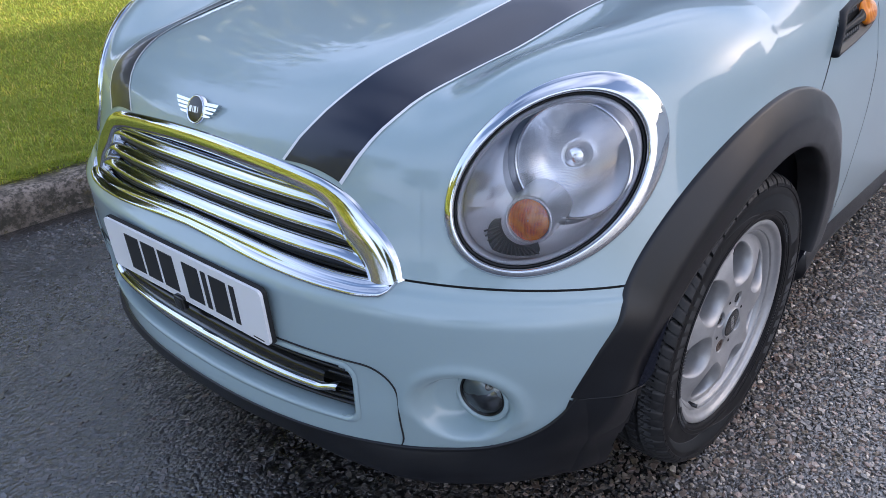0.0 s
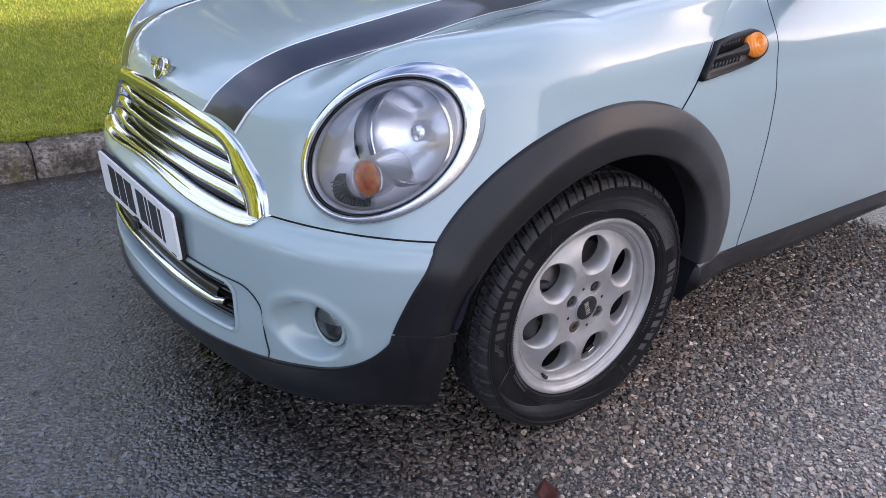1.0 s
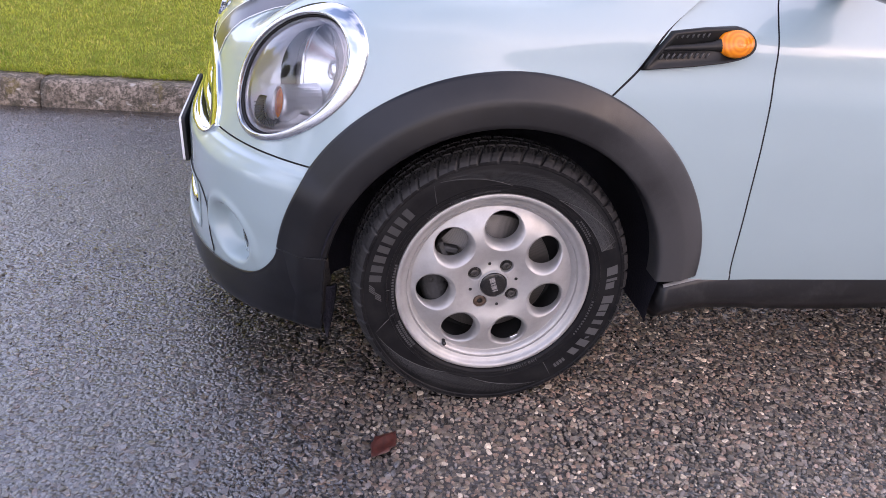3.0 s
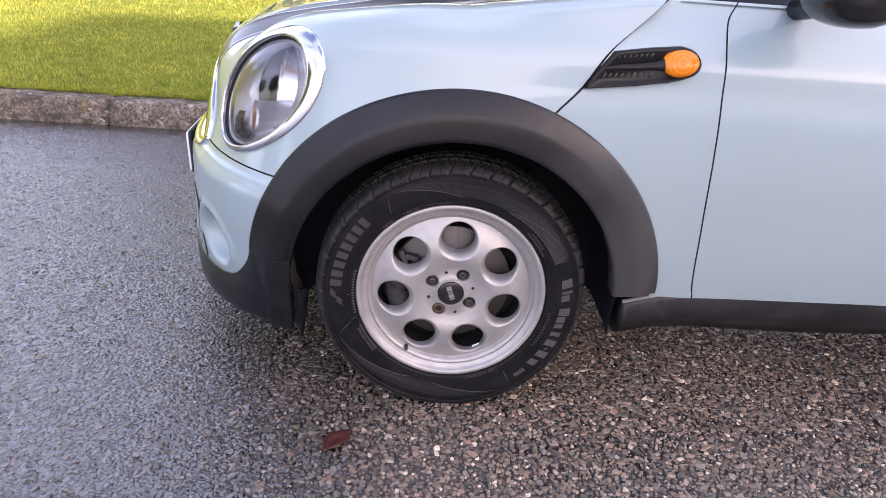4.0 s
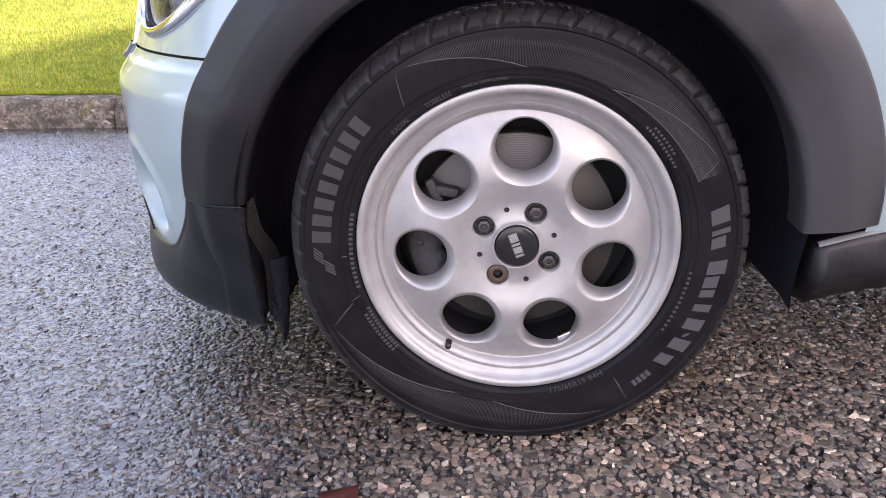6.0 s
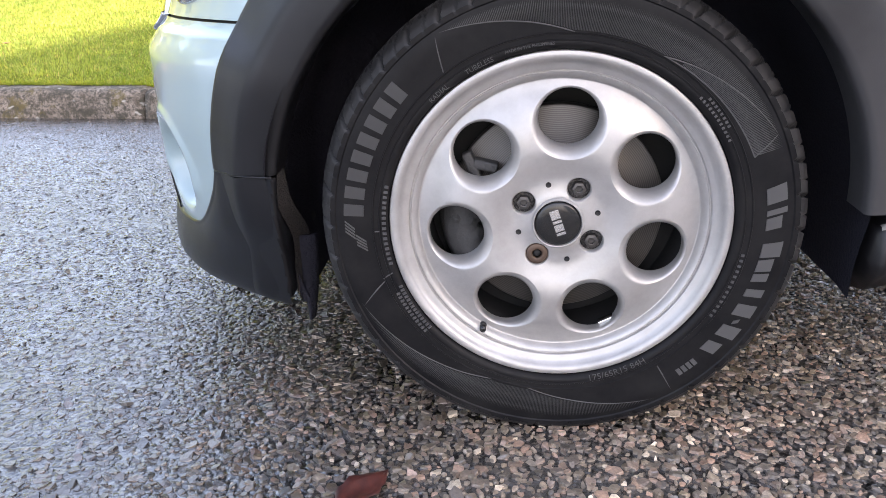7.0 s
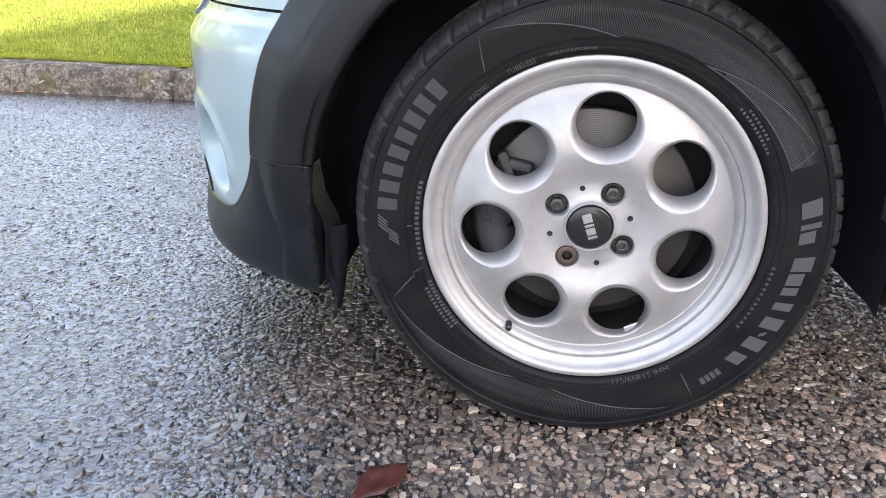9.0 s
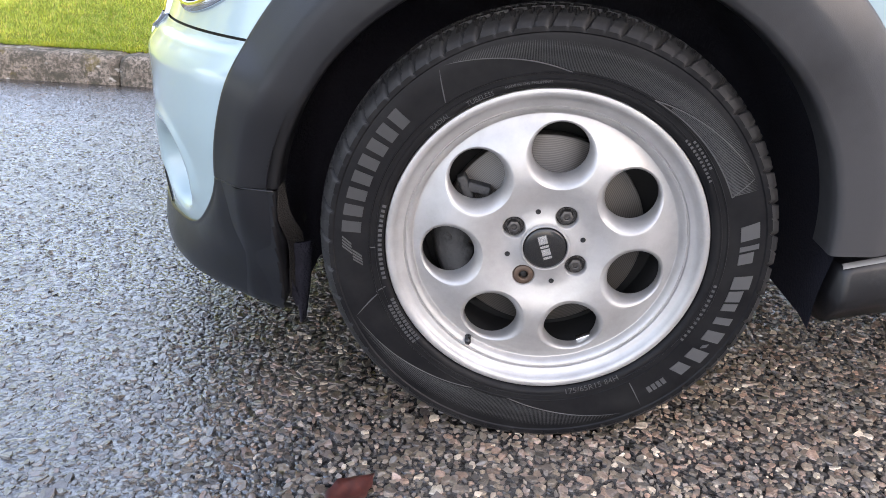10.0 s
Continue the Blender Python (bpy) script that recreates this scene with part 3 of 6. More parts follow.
def mirrored(ob, parent=None):
    """The same part on the car's right side."""
    me = ob.data.copy()
    bm = bmesh.new()
    bm.from_mesh(me)
    for v in bm.verts:
        v.co.y = -v.co.y
    bmesh.ops.reverse_faces(bm, faces=bm.faces[:])
    bm.to_mesh(me)
    bm.free()
    o = new(ob.name.split(".")[0], me)
    o.parent = parent or ob.parent
    if ob.get("label"):
        o["label"] = ob["label"]
    return o


def level_at(z, phi):
    """The level t of the shell that has the height z at phi."""
    ts = np.linspace(0, 17, 500)
    zs = shell(ts, np.full_like(ts, phi))[:, 2]
    return float(np.interp(z, zs, ts))


def in_arch(x, z, r=ARCH_R - 0.010):
    return x * x + (z - AXLE_Z) ** 2 < r * r


# the headlamp's oval: its middle, long and short axes and outward normal
LC = np.array((-0.428, -0.642, 0.698))
LN = np.array((-0.70, -0.64, 0.316)) / np.linalg.norm((-0.70, -0.64, 0.316))
L1 = np.array((0.678, -0.464, 0.57))
L1 = L1 - LN * (L1 @ LN)
L1 /= np.linalg.norm(L1)
L2 = np.cross(LN, L1)
if L2[2] < 0:
    L2 = -L2
LA, LB = 0.188, 0.1285


def lamp_uv(p):
    d = np.asarray(p) - LC
    return d @ L1, d @ L2, d @ LN


_tt, _pp = np.meshgrid(np.linspace(8, 14.5, 120), np.linspace(20, 85, 120), indexing="ij")
_u, _v, _d = lamp_uv(shell(_tt, _pp).reshape(-1, 3))
_m = (np.abs(_u) < 0.2) & (np.abs(_v) < 0.14) & (np.abs(_d) < 0.06)


def poly2(u, v, n=5):
    return np.stack([np.asarray(u) ** i * np.asarray(v) ** j for i in range(n) for j in range(n - i)], -1)


_co = np.linalg.lstsq(poly2(_u[_m] / 0.2, _v[_m] / 0.2), _d[_m], rcond=None)[0]


def on_lamp(u, v, d=0.0):
    """A point at u, v of the headlamp's oval, d out from the body's skin."""
    u, v = np.asarray(u, float), np.asarray(v, float)
    h = poly2(u / 0.2, v / 0.2) @ _co + d
    return LC + u[..., None] * L1 + v[..., None] * L2 + h[..., None] * LN


def in_lamp(x, y, z, f=0.93):
    u, v, d = lamp_uv((x, y, z))
    return (u / (LA * f)) ** 2 + (v / (LB * f)) ** 2 < 1 and abs(d) < 0.06


GT = curve([(0, 0.7005), (0.087, 0.699), (0.235, 0.688), (0.30, 0.679), (0.344, 0.667), (0.38, 0.650), (0.408, 0.628), (0.451, 0.59), (0.470, 0.562), (0.481, 0.536)])
GB = curve([(0, 0.524), (0.115, 0.521), (0.27, 0.512), (0.387, 0.508), (0.44, 0.510), (0.470, 0.519), (0.481, 0.534)])


def in_grille(x, y, z):
    y = abs(y)
    return x < -0.45 and y < 0.475 and GB(y) + 0.012 < z < GT(y) - 0.012


def in_intake(x, y, z):
    y = abs(y)
    if x > -0.5 or y > 0.411:
        return False
    e = 0.012 * smoothstep(0.36, 0.411, y)
    return 0.257 + e < z < 0.371 - e


FOG = np.array((-0.570, -0.574, 0.318))
FN = np.array((-0.78, -0.62, 0.0))
FN /= np.linalg.norm(FN)
F1 = np.array((-FN[1], FN[0], 0.0)) * np.sign(-FN[1])


def fog_dent(P):
    """Press the fog lamp's oval recess into the bumper."""
    d = P - FOG
    u, v = d @ F1, d[..., 2]
    r = np.sqrt((u / 0.088) ** 2 + (v / 0.074) ** 2)
    deep = 0.060 * smoothstep(1.0, 0.55, r) * (0.6 + 0.4 * smoothstep(-0.06, 0.04, u))
    lip = 0.005 * np.exp(-((r - 1.12) / 0.14) ** 2) * smoothstep(-0.045, -0.012, v)
    near = smoothstep(0.10, 0.06, np.abs(d @ FN))
    return P - (deep - lip)[..., None] * near[..., None] * FN


# ---- skin panels ----
JOINT_Z = 0.540
P = shell_grid(lambda p: level_at(JOINT_Z, p), lambda p: 16.98, 0, 90, 200, 150)
panel("bonnet", P, PAINT, keep=lambda x, y, z: not in_arch(x, z) and not in_grille(x, y, z) and not in_lamp(x, y, z), label="pale ice-blue clamshell bonnet with dark stripes")


SCUTTLE = curve([(0.69, 0.150), (0.73, 0.184), (0.776, 0.227), (0.851, 0.279), (0.897, 0.331), (0.955, 0.40)])
DOOR_X = curve([(0.2, 0.556), (0.315, 0.553), (0.34, 0.546), (0.49, 0.530), (0.64, 0.520), (0.79, 0.514), (0.886, 0.515), (0.925, 0.521), (0.954, 0.540)])


def side_rows(xl, xr, zs, nx):
    P = np.zeros((len(zs), nx, 3))
    for i, z in enumerate(zs):
        x = np.linspace(xl(z), xr(z), nx)
        P[i, :, 0], P[i, :, 2] = x, z
        P[i, :, 1] = -half_width(x, z)
    return P


# rear part of the bonnet, one skin with the front
ts = np.linspace(level_at(0.70, 90), 16.98, 70)
edge = shell(ts, np.full_like(ts, 90.0))
P = np.zeros((30, 70, 3))
for i, f in enumerate(np.linspace(0, 1, 30)):
    x = f * (SCUTTLE(np.minimum(edge[:, 2] + 0.05 * smoothstep(0.80, 0.70, -edge[:, 1]), 0.955)) + 0.06 * smoothstep(0.7, 0.3, -edge[:, 1]) - 0.003)
    r = FLANK(np.minimum(edge[:, 2], 0.90)) / np.interp(np.minimum(edge[:, 2], 0.90), _sz, _sw)
    y = edge[:, 1] * (1 + (r - 1) * smoothstep(0.0, 0.22, x))
    P[i] = np.stack([x, y, edge[:, 2] + 0.15 * x * smoothstep(0.80, 0.70, -edge[:, 1])], -1)
panel("bonnet_rear", P, PAINT, keep=lambda x, y, z: not in_arch(x, z))
P = side_rows(lambda z: float(SCUTTLE(z)) + 0.003 if z > 0.69 else 0.15, lambda z: float(DOOR_X(z)) - 0.0017, np.linspace(0.29, 0.955, 90), 50)
panel("front_wing", P, PAINT, keep=lambda x, y, z: not in_arch(x, z))
P = side_rows(lambda z: float(DOOR_X(z)) + 0.0017, lambda z: 1.60, np.linspace(0.305, 0.955, 70), 30)
panel("door", P, PAINT, label="pale ice-blue door")
# dark inner rail that shows in the shut lines
P = side_rows(lambda z: float(DOOR_X(z)) - 0.012, lambda z: float(DOOR_X(z)) + 0.012, np.linspace(0.30, 0.955, 60), 6)
panel("door_seal", outward(P, -0.008), DARK)
P = side_rows(lambda z: float(SCUTTLE(z)) - 0.012, lambda z: float(SCUTTLE(z)) + 0.014, np.linspace(0.70, 0.955, 40), 6)
panel("scuttle_seal", outward(P, -0.006), DARK)
P = shell_grid(lambda p: level_at(JOINT_Z - 0.02, p), lambda p: level_at(JOINT_Z + 0.015, p), 29, 70, 60, 6)
panel("bonnet_seal", outward(P, -0.007), DARK, keep=lambda x, y, z: not in_arch(x, z))

# bumper
BTOP = lambda p: level_at(JOINT_Z - 0.0035, p)
P = fog_dent(shell_grid(lambda p: 1.6, BTOP, 0, 78, 240, 110))
panel("bumper", P, PAINT, keep=lambda x, y, z: not in_arch(x, z) and not in_grille(x, y, z) and not in_intake(x, y, z) and z > np.interp(abs(y), (0.3, 0.5, 0.58, 0.67), (0.202, 0.208, 0.226, 0.262)), label="pale ice-blue front bumper")

# black lower valance: runs up at the corner to the arch
VTOP = curve([(0, 0.214), (29, 0.217), (38, 0.225), (45.5, 0.242), (50, 0.277), (52.9, 0.316), (54.6, 0.352), (56, 0.354), (75, 0.354)])
P = shell_grid(lambda p: level_at(0.142 + 0.008 * float(smoothstep(30, 66, p)) + 0.046 * float(smoothstep(34, 12, p)), p), lambda p: level_at(float(VTOP(p)), p), 0, 72, 180, 40)
_v = np.linspace(0, 1, 40)[None, :, None]
_p = np.linspace(0, 72, 180)[:, None, None]
_lip = 0.010 * np.sin(math.pi * np.clip(_v * 1.05, 0, 1)) ** 0.8 * smoothstep(20, 38, _p) * smoothstep(64, 48, _p)
P = outward(P, 0.0045 + _lip)
P = np.concatenate([P[:, :1] * np.array((0.97, 0.97, 1)) + np.array((0, 0, -0.004)), P, (P[:, -1:] - 0.0) * np.array((0.985, 0.985, 1))], 1)
VAL_R = 0.366
panel("valance", P, PLASTIC, keep=lambda x, y, z: not in_arch(x, z, VAL_R) and not (z < AXLE_Z and x > -VAL_R), label="black textured plastic lower valance")

CLAD_IN = curve([(-5, 0.785), (10, 0.80), (35, 0.818), (90, 0.832), (120, 0.826), (146, 0.802), (170, 0.779), (185, 0.765)])


def cladding(a0, a1, name, n=100):
    al = np.linspace(a0, a1, n)
    prof = [(0.0, 0.0, 0.012), (0.0, 0.0, -0.002), (0.012, 0.005, -0.006), (0.05, 0.04, -0.0075), (0.25, 0.36, -0.0095), (0.42, 0.66, -0.0105), (0.50, 0.765, -0.0105), (0.60, 0.84, -0.0085), (0.9, 0.97, -0.005), (0.97, 1.0, -0.003), (1.0, 1.0, 0.002), (0.99, 1.0, 0.02), (0.97, 1.0, 0.06)]
    P = np.zeros((len(al), len(prof), 3))
    for i, a in enumerate(al):
        for j, (f, g, d) in enumerate(prof):
            b = a + (1.3 - 3.0 * f) * float(smoothstep(140, 172, a)) * float(smoothstep(201, 176, a))
            ca, sa = math.cos(radians(b)), math.sin(radians(b))
            yo = float(half_width(ARCH_R * ca, AXLE_Z + ARCH_R * sa))
            r = ARCH_R + (LIP_R - ARCH_R) * f
            if name == "valance_corner" and f < 0.3:
                d = max(d, -0.0052)
            x, z = -r if ca < 0 and sa < 0 else r * ca, max(AXLE_Z + r * sa, 0.152)
            y = yo * (1 - g) + float(CLAD_IN(a)) * g
            if name == "valance_corner":  # lower down it carries on the bumper's skin, upright at its rear edge
                w = float(smoothstep(172.9, 188, a))
                y = y * (1 - w) + float(half_width(x, z)) * w
            P[i, j] = (x, -(y - d), z)
    return panel(name, P, PLASTIC, label="black plastic wheel arch cladding")


cladding(3.5, 172.4, "arch_cladding")
cladding(172.9, 201, "valance_corner", 30)
# bright edge where the two mouldings meet
_e = []
for f in np.linspace(0.05, 0.97, 16):
    r = ARCH_R + (LIP_R - ARCH_R) * f
    a = 172.65 + 1.3 - 3.0 * f
    yo = float(half_width(ARCH_R * math.cos(radians(a)), AXLE_Z + ARCH_R * math.sin(radians(a))))
    g = float(np.interp(f, [0.05, 0.25, 0.42, 0.5, 0.6, 0.9, 1.0], [0.04, 0.36, 0.66, 0.765, 0.84, 0.97, 1.0]))
    _e.append((r * math.cos(radians(a)), -(yo * (1 - g) + float(CLAD_IN(a)) * g + 0.0085), AXLE_Z + r * math.sin(radians(a))))
mirrored(mesh_ob("joint_edge", *tube(_e, 0.0012, 6), PLASTIC, car))

# wheel house: liner, and the inner wall
al = np.linspace(-15.8, 203, 78)
P = np.array([[(r * math.cos(radians(max(a, 0))), max(y, -0.80 + 0.10 * float(smoothstep(165, 190, a)) + 0.04 * float(smoothstep(15, -12, a))), AXLE_Z + r * math.sin(radians(a))) for r, y in ((0.375, -0.80), (0.385, -0.70), (0.39, -0.50), (0.36, -0.44), (0.2, -0.43), (0.02, -0.43))] for a in al])
panel("wheel_liner", P, LINER)
# air deflector hanging ahead of the tyre: a curved rubber tongue
P = np.zeros((14, 10, 3))
for i, f in enumerate(np.linspace(0, 1, 14)):
    for j, g in enumerate(np.linspace(0, 1, 10)):
        wide = 0.040 * (1 - 0.8 * f ** 1.6)
        P[i, j] = (-0.352 + 0.002 * f + wide * (g - 0.5), -0.698 + 0.016 * (2 * g - 1) ** 2 + 0.010 * f, 0.245 - 0.135 * f)
_d = panel("air_deflector", P, LINER)
_d.modifiers.new("thick", "SOLIDIFY").thickness = 0.005
# sill
SILL_EDGE = mat("grey_sill_edge", grey(0.22), 0.5)
SILL_Z = curve([(0.36, 0.283), (0.40, 0.294), (0.479, 0.311), (0.55, 0.319), (0.705, 0.328), (0.9, 0.338), (2.1, 0.37)])
xs = np.concatenate([np.linspace(0.394, 0.7, 24), np.linspace(0.75, 2.05, 20)])
prof = [(0.715, 0.004), (0.757, 0.003), (0.764, -0.002), (0.768, -0.010), (0.770, -0.026), (0.774, -0.044), (0.772, -0.056), (0.758, -0.070), (0.745, -0.088), (0.70, -0.098)]
P = np.array([[(x, -(y + 0.012 * smoothstep(0.55, 0.36, x)), float(SILL_Z(x)) + z * (1 + 0.28 * smoothstep(0.4, 0.9, x))) for y, z in prof] for x in xs])
P = np.concatenate([P[:1] * np.array((1, 0, 1)) + np.array((0, -0.66, 0)), P])  # closed at the front
panel("sill", P, SILL_PLASTIC, label="black plastic sill trim with a thin bright edge")
P = np.array([[(x, -(y + 0.012 * smoothstep(0.55, 0.36, x)), float(SILL_Z(x)) + z) for y, z in ((0.757, 0.0035), (0.7625, 0.0025), (0.7645, -0.001))] for x in xs])
panel("sill_edge", outward(P, 0.0006), SILL_EDGE)
# floor pan
part("floor_pan", box(0.42, 2.9, -0.62, 0.62, 0.19, 0.27, 0.02), DARK, car)
part("undertray", box(-0.60, 0.415, -0.40, 0.40, 0.17, 0.27, 0.02), DARK, car)
part("splash_shield", box(-0.53, -0.38, -0.54, 0.54, 0.160, 0.235, 0.02), DARK, car)
# muddy felt edge where the liner meets the valance
FELT = mat("muddy_felt", (0.03, 0.024, 0.02), 0.95)
link(FELT, ramp(FELT, noise_tex(FELT, 260, 4, 0.8), [(0.4, (0.004, 0.004, 0.004)), (0.68, (0.034, 0.026, 0.021))]), bsdf(FELT).inputs["Base Color"])
link(FELT, bump(FELT, noise_tex(FELT, 420, 3), 1.0, 0.003), bsdf(FELT).inputs["Normal"])
P = np.array([[((0.3615 - 0.016 * g * math.sin(math.pi * np.clip((a - 170) / 36, 0, 1))) * math.cos(radians(min(a, 180))), -(float(CLAD_IN(a)) - 0.004 - 0.03 * g - 0.055 * float(smoothstep(176, 190, a))), AXLE_Z + (0.3615 - 0.016 * g * math.sin(math.pi * np.clip((a - 170) / 36, 0, 1))) * math.sin(radians(a))) for g in np.linspace(0, 1, 5)] for a in np.linspace(170.5, 202, 24)])
panel("liner_edge", P, FELT, label="muddy brown felt edge of the wheel liner")

# ---- wheels ----
def turned(profile, n=96):
    """Profile of (radius, outward) turned about the axle: x to the rear, -y outward, z up."""
    a = np.arange(n) * 2 * np.pi / n
    p = np.array(profile)
    P = np.stack([np.outer(np.cos(a), p[:, 0]), np.tile(-p[:, 1], (n, 1)), np.outer(np.sin(a), p[:, 0])], -1)
    return P.reshape(-1, 3).tolist(), grid_faces(n, len(profile), close_u=True)


def oriented(ob):
    bm = bmesh.new()
    bm.from_mesh(ob.data)
    bmesh.ops.remove_doubles(bm, verts=bm.verts[:], dist=0.00005)
    bmesh.ops.recalc_face_normals(bm, faces=bm.faces[:])
    bm.to_mesh(ob.data)
    bm.free()
    return ob


FACE = curve([(0.0, 0.004), (0.034, 0.004), (0.042, 0.002), (0.055, 0.001), (0.07, 0.004), (0.085, 0.0085), (0.10, 0.0105), (0.12, 0.009), (0.14, 0.004), (0.155, -0.003), (0.168, -0.010), (0.176, -0.013)])
HOLES, HOLE_A0, BOLT_A0 = 7, 86.3, 60.5
R_IN, R_MID, R_OUT = 0.033, 0.076, 0.174


def cell(verts, faces, a_mid, half, r0, r1, hc, contour, steps, n_arc, n_side):
    """The plate between an opening's rounded edge and the bounds of its sector, and the opening's wall."""
    B = []
    for k in range(n_arc):
        B.append((r1, a_mid + half - 2 * half * k / n_arc))
    for k in range(n_side):
        B.append((r1 + (r0 - r1) * k / n_side, a_mid - half))
    for k in range(n_arc):
        B.append((r0, a_mid - half + 2 * half * k / n_arc))
    for k in range(n_side):
        B.append((r0 + (r1 - r0) * k / n_side, a_mid + half))
    ca, sa = math.cos(radians(a_mid)), math.sin(radians(a_mid))
    off = len(verts)
    rings = 6
    for r, a in B:
        x, z = r * math.cos(radians(a)), r * math.sin(radians(a))
        du, dv = (x * ca + z * sa) - hc, -x * sa + z * ca
        th = math.atan2(dv, du)
        eu, ev = contour(th)
        for k in range(rings):
            f = (k / (rings - 1)) ** 1.0
            u, v = hc + du + (eu - du) * f, dv + (ev - dv) * f
            X, Z = u * ca - v * sa, u * sa + v * ca
            verts.append((X, -float(FACE(math.hypot(X, Z))), Z))
        hx, hz = hc + eu, ev
        d0 = float(FACE(math.hypot(hx, hz)))
        for sc, drop, shift in steps:
            u, v = hc + shift + eu * sc, ev * sc
            X, Z = u * ca - v * sa, u * sa + v * ca
            verts.append((X, -(d0 * max(0, 1 - drop * 60) - drop), Z))
    nv = rings + len(steps)
    faces += grid_faces(len(B), nv, close_u=True, off=off)


def make_rim():
    verts, faces = [], []
    k = 6
    for i in range(HOLES):
        cell(verts, faces, HOLE_A0 + 360 / HOLES * i, 180 / HOLES, R_MID, R_OUT, 0.1265,
             lambda th: (0.0435 * math.cos(th), 0.0455 * math.sin(th)),
             [(0.975, 0.0005, 0.0005), (0.93, 0.0020, 0.0015), (0.885, 0.0045, 0.0028), (0.85, 0.0075, 0.0038), (0.828, 0.0110, 0.0044), (0.82, 0.0150, 0.0046), (0.84, 0.030, 0.0046)], 4 * k, 14)
    for i in range(4):
        cell(verts, faces, BOLT_A0 + 90 * i, 45, R_IN, R_MID, 0.050,
             lambda th: (0.0158 * math.cos(th), 0.0158 * math.sin(th)),
             [(0.95, 0.0008, 0), (0.90, 0.0025, 0), (0.87, 0.012, 0)], 7 * k, 12)
    n = 168
    prof = [(R_OUT, FACE(R_OUT)), (0.1775, -0.0135), (0.1790, -0.0125), (0.1805, -0.006), (0.1825, 0.001), (0.1855, 0.0065), (0.1872, 0.0075), (0.1880, 0.0050), (0.1895, 0.0050), (0.1903, 0.0125), (0.1915, 0.0142), (0.1955, 0.0165), (0.1995, 0.021), (0.2018, 0.029), (0.2035, 0.034), (0.2065, 0.0375), (0.2100, 0.0378), (0.2128, 0.0355), (0.2138, 0.032), (0.2138, 0.018)]
    prof = [prof[0]] + [(r, -0.0135 + 0.5 * (d + 0.0135)) for r, d in prof[1:]]
    a = HOLE_A0 + 180 / HOLES - np.arange(n) * 360 / n
    off = len(verts)
    for ang in a:
        for r, d in prof:
            verts.append((r * math.cos(radians(ang)), -float(d), r * math.sin(radians(ang))))
    faces += grid_faces(n, len(prof), close_u=True, off=off)
    # raised collar round the cap
    off = len(verts)
    prof = [(R_IN, FACE(R_IN)), (0.0325, 0.0065), (0.0312, 0.0080), (0.0300, 0.0078), (0.0293, 0.0040)]
    for ang in a:
        for r, d in prof:
            verts.append((r * math.cos(radians(ang)), -float(d), r * math.sin(radians(ang))))
    faces += grid_faces(n, len(prof), close_u=True, off=off)
    return shade_by_angle(oriented(mesh_ob("wheel", verts, faces, ALLOY, label="silver seven-hole alloy wheel")), 32)


SIDEWALL = [(0.2142, 0.026), (0.2150, 0.0330), (0.2178, 0.0368), (0.222, 0.0385), (0.2245, 0.0382), (0.2250, 0.0390), (0.2262, 0.0390), (0.2268, 0.0380), (0.2325, 0.0378), (0.2331, 0.0388), (0.2343, 0.0388), (0.2349, 0.0376), (0.242, 0.0372), (0.25, 0.0365), (0.258, 0.0352), (0.266, 0.0330), (0.2735, 0.0300), (0.2785, 0.0272), (0.2800, 0.0282), (0.2855, 0.0262), (0.2870, 0.0240), (0.2905, 0.0205)]
SIDE_R = curve([(r, d) for r, d in SIDEWALL if 0.2349 <= r <= 0.2785 or r in (0.222, 0.2325)])
TREAD = [(0.2930, 0.0170), (0.2955, 0.0130), (0.2978, 0.0080), (0.2995, 0.0020), (0.3010, -0.004), (0.3020, -0.010), (0.3026, -0.0145), (0.2955, -0.0150), (0.2955, -0.0225), (0.3030, -0.0230), (0.3036, -0.035), (0.3038, -0.0415), (0.2960, -0.0420), (0.2960, -0.0500), (0.3038, -0.0505), (0.3036, -0.062), (0.3030, -0.0680), (0.2955, -0.0685), (0.2955, -0.0760), (0.3026, -0.0765), (0.3005, -0.092), (0.2960, -0.104), (0.2900, -0.112), (0.27, -0.121), (0.24, -0.124), (0.213, -0.112), (0.205, -0.10)]


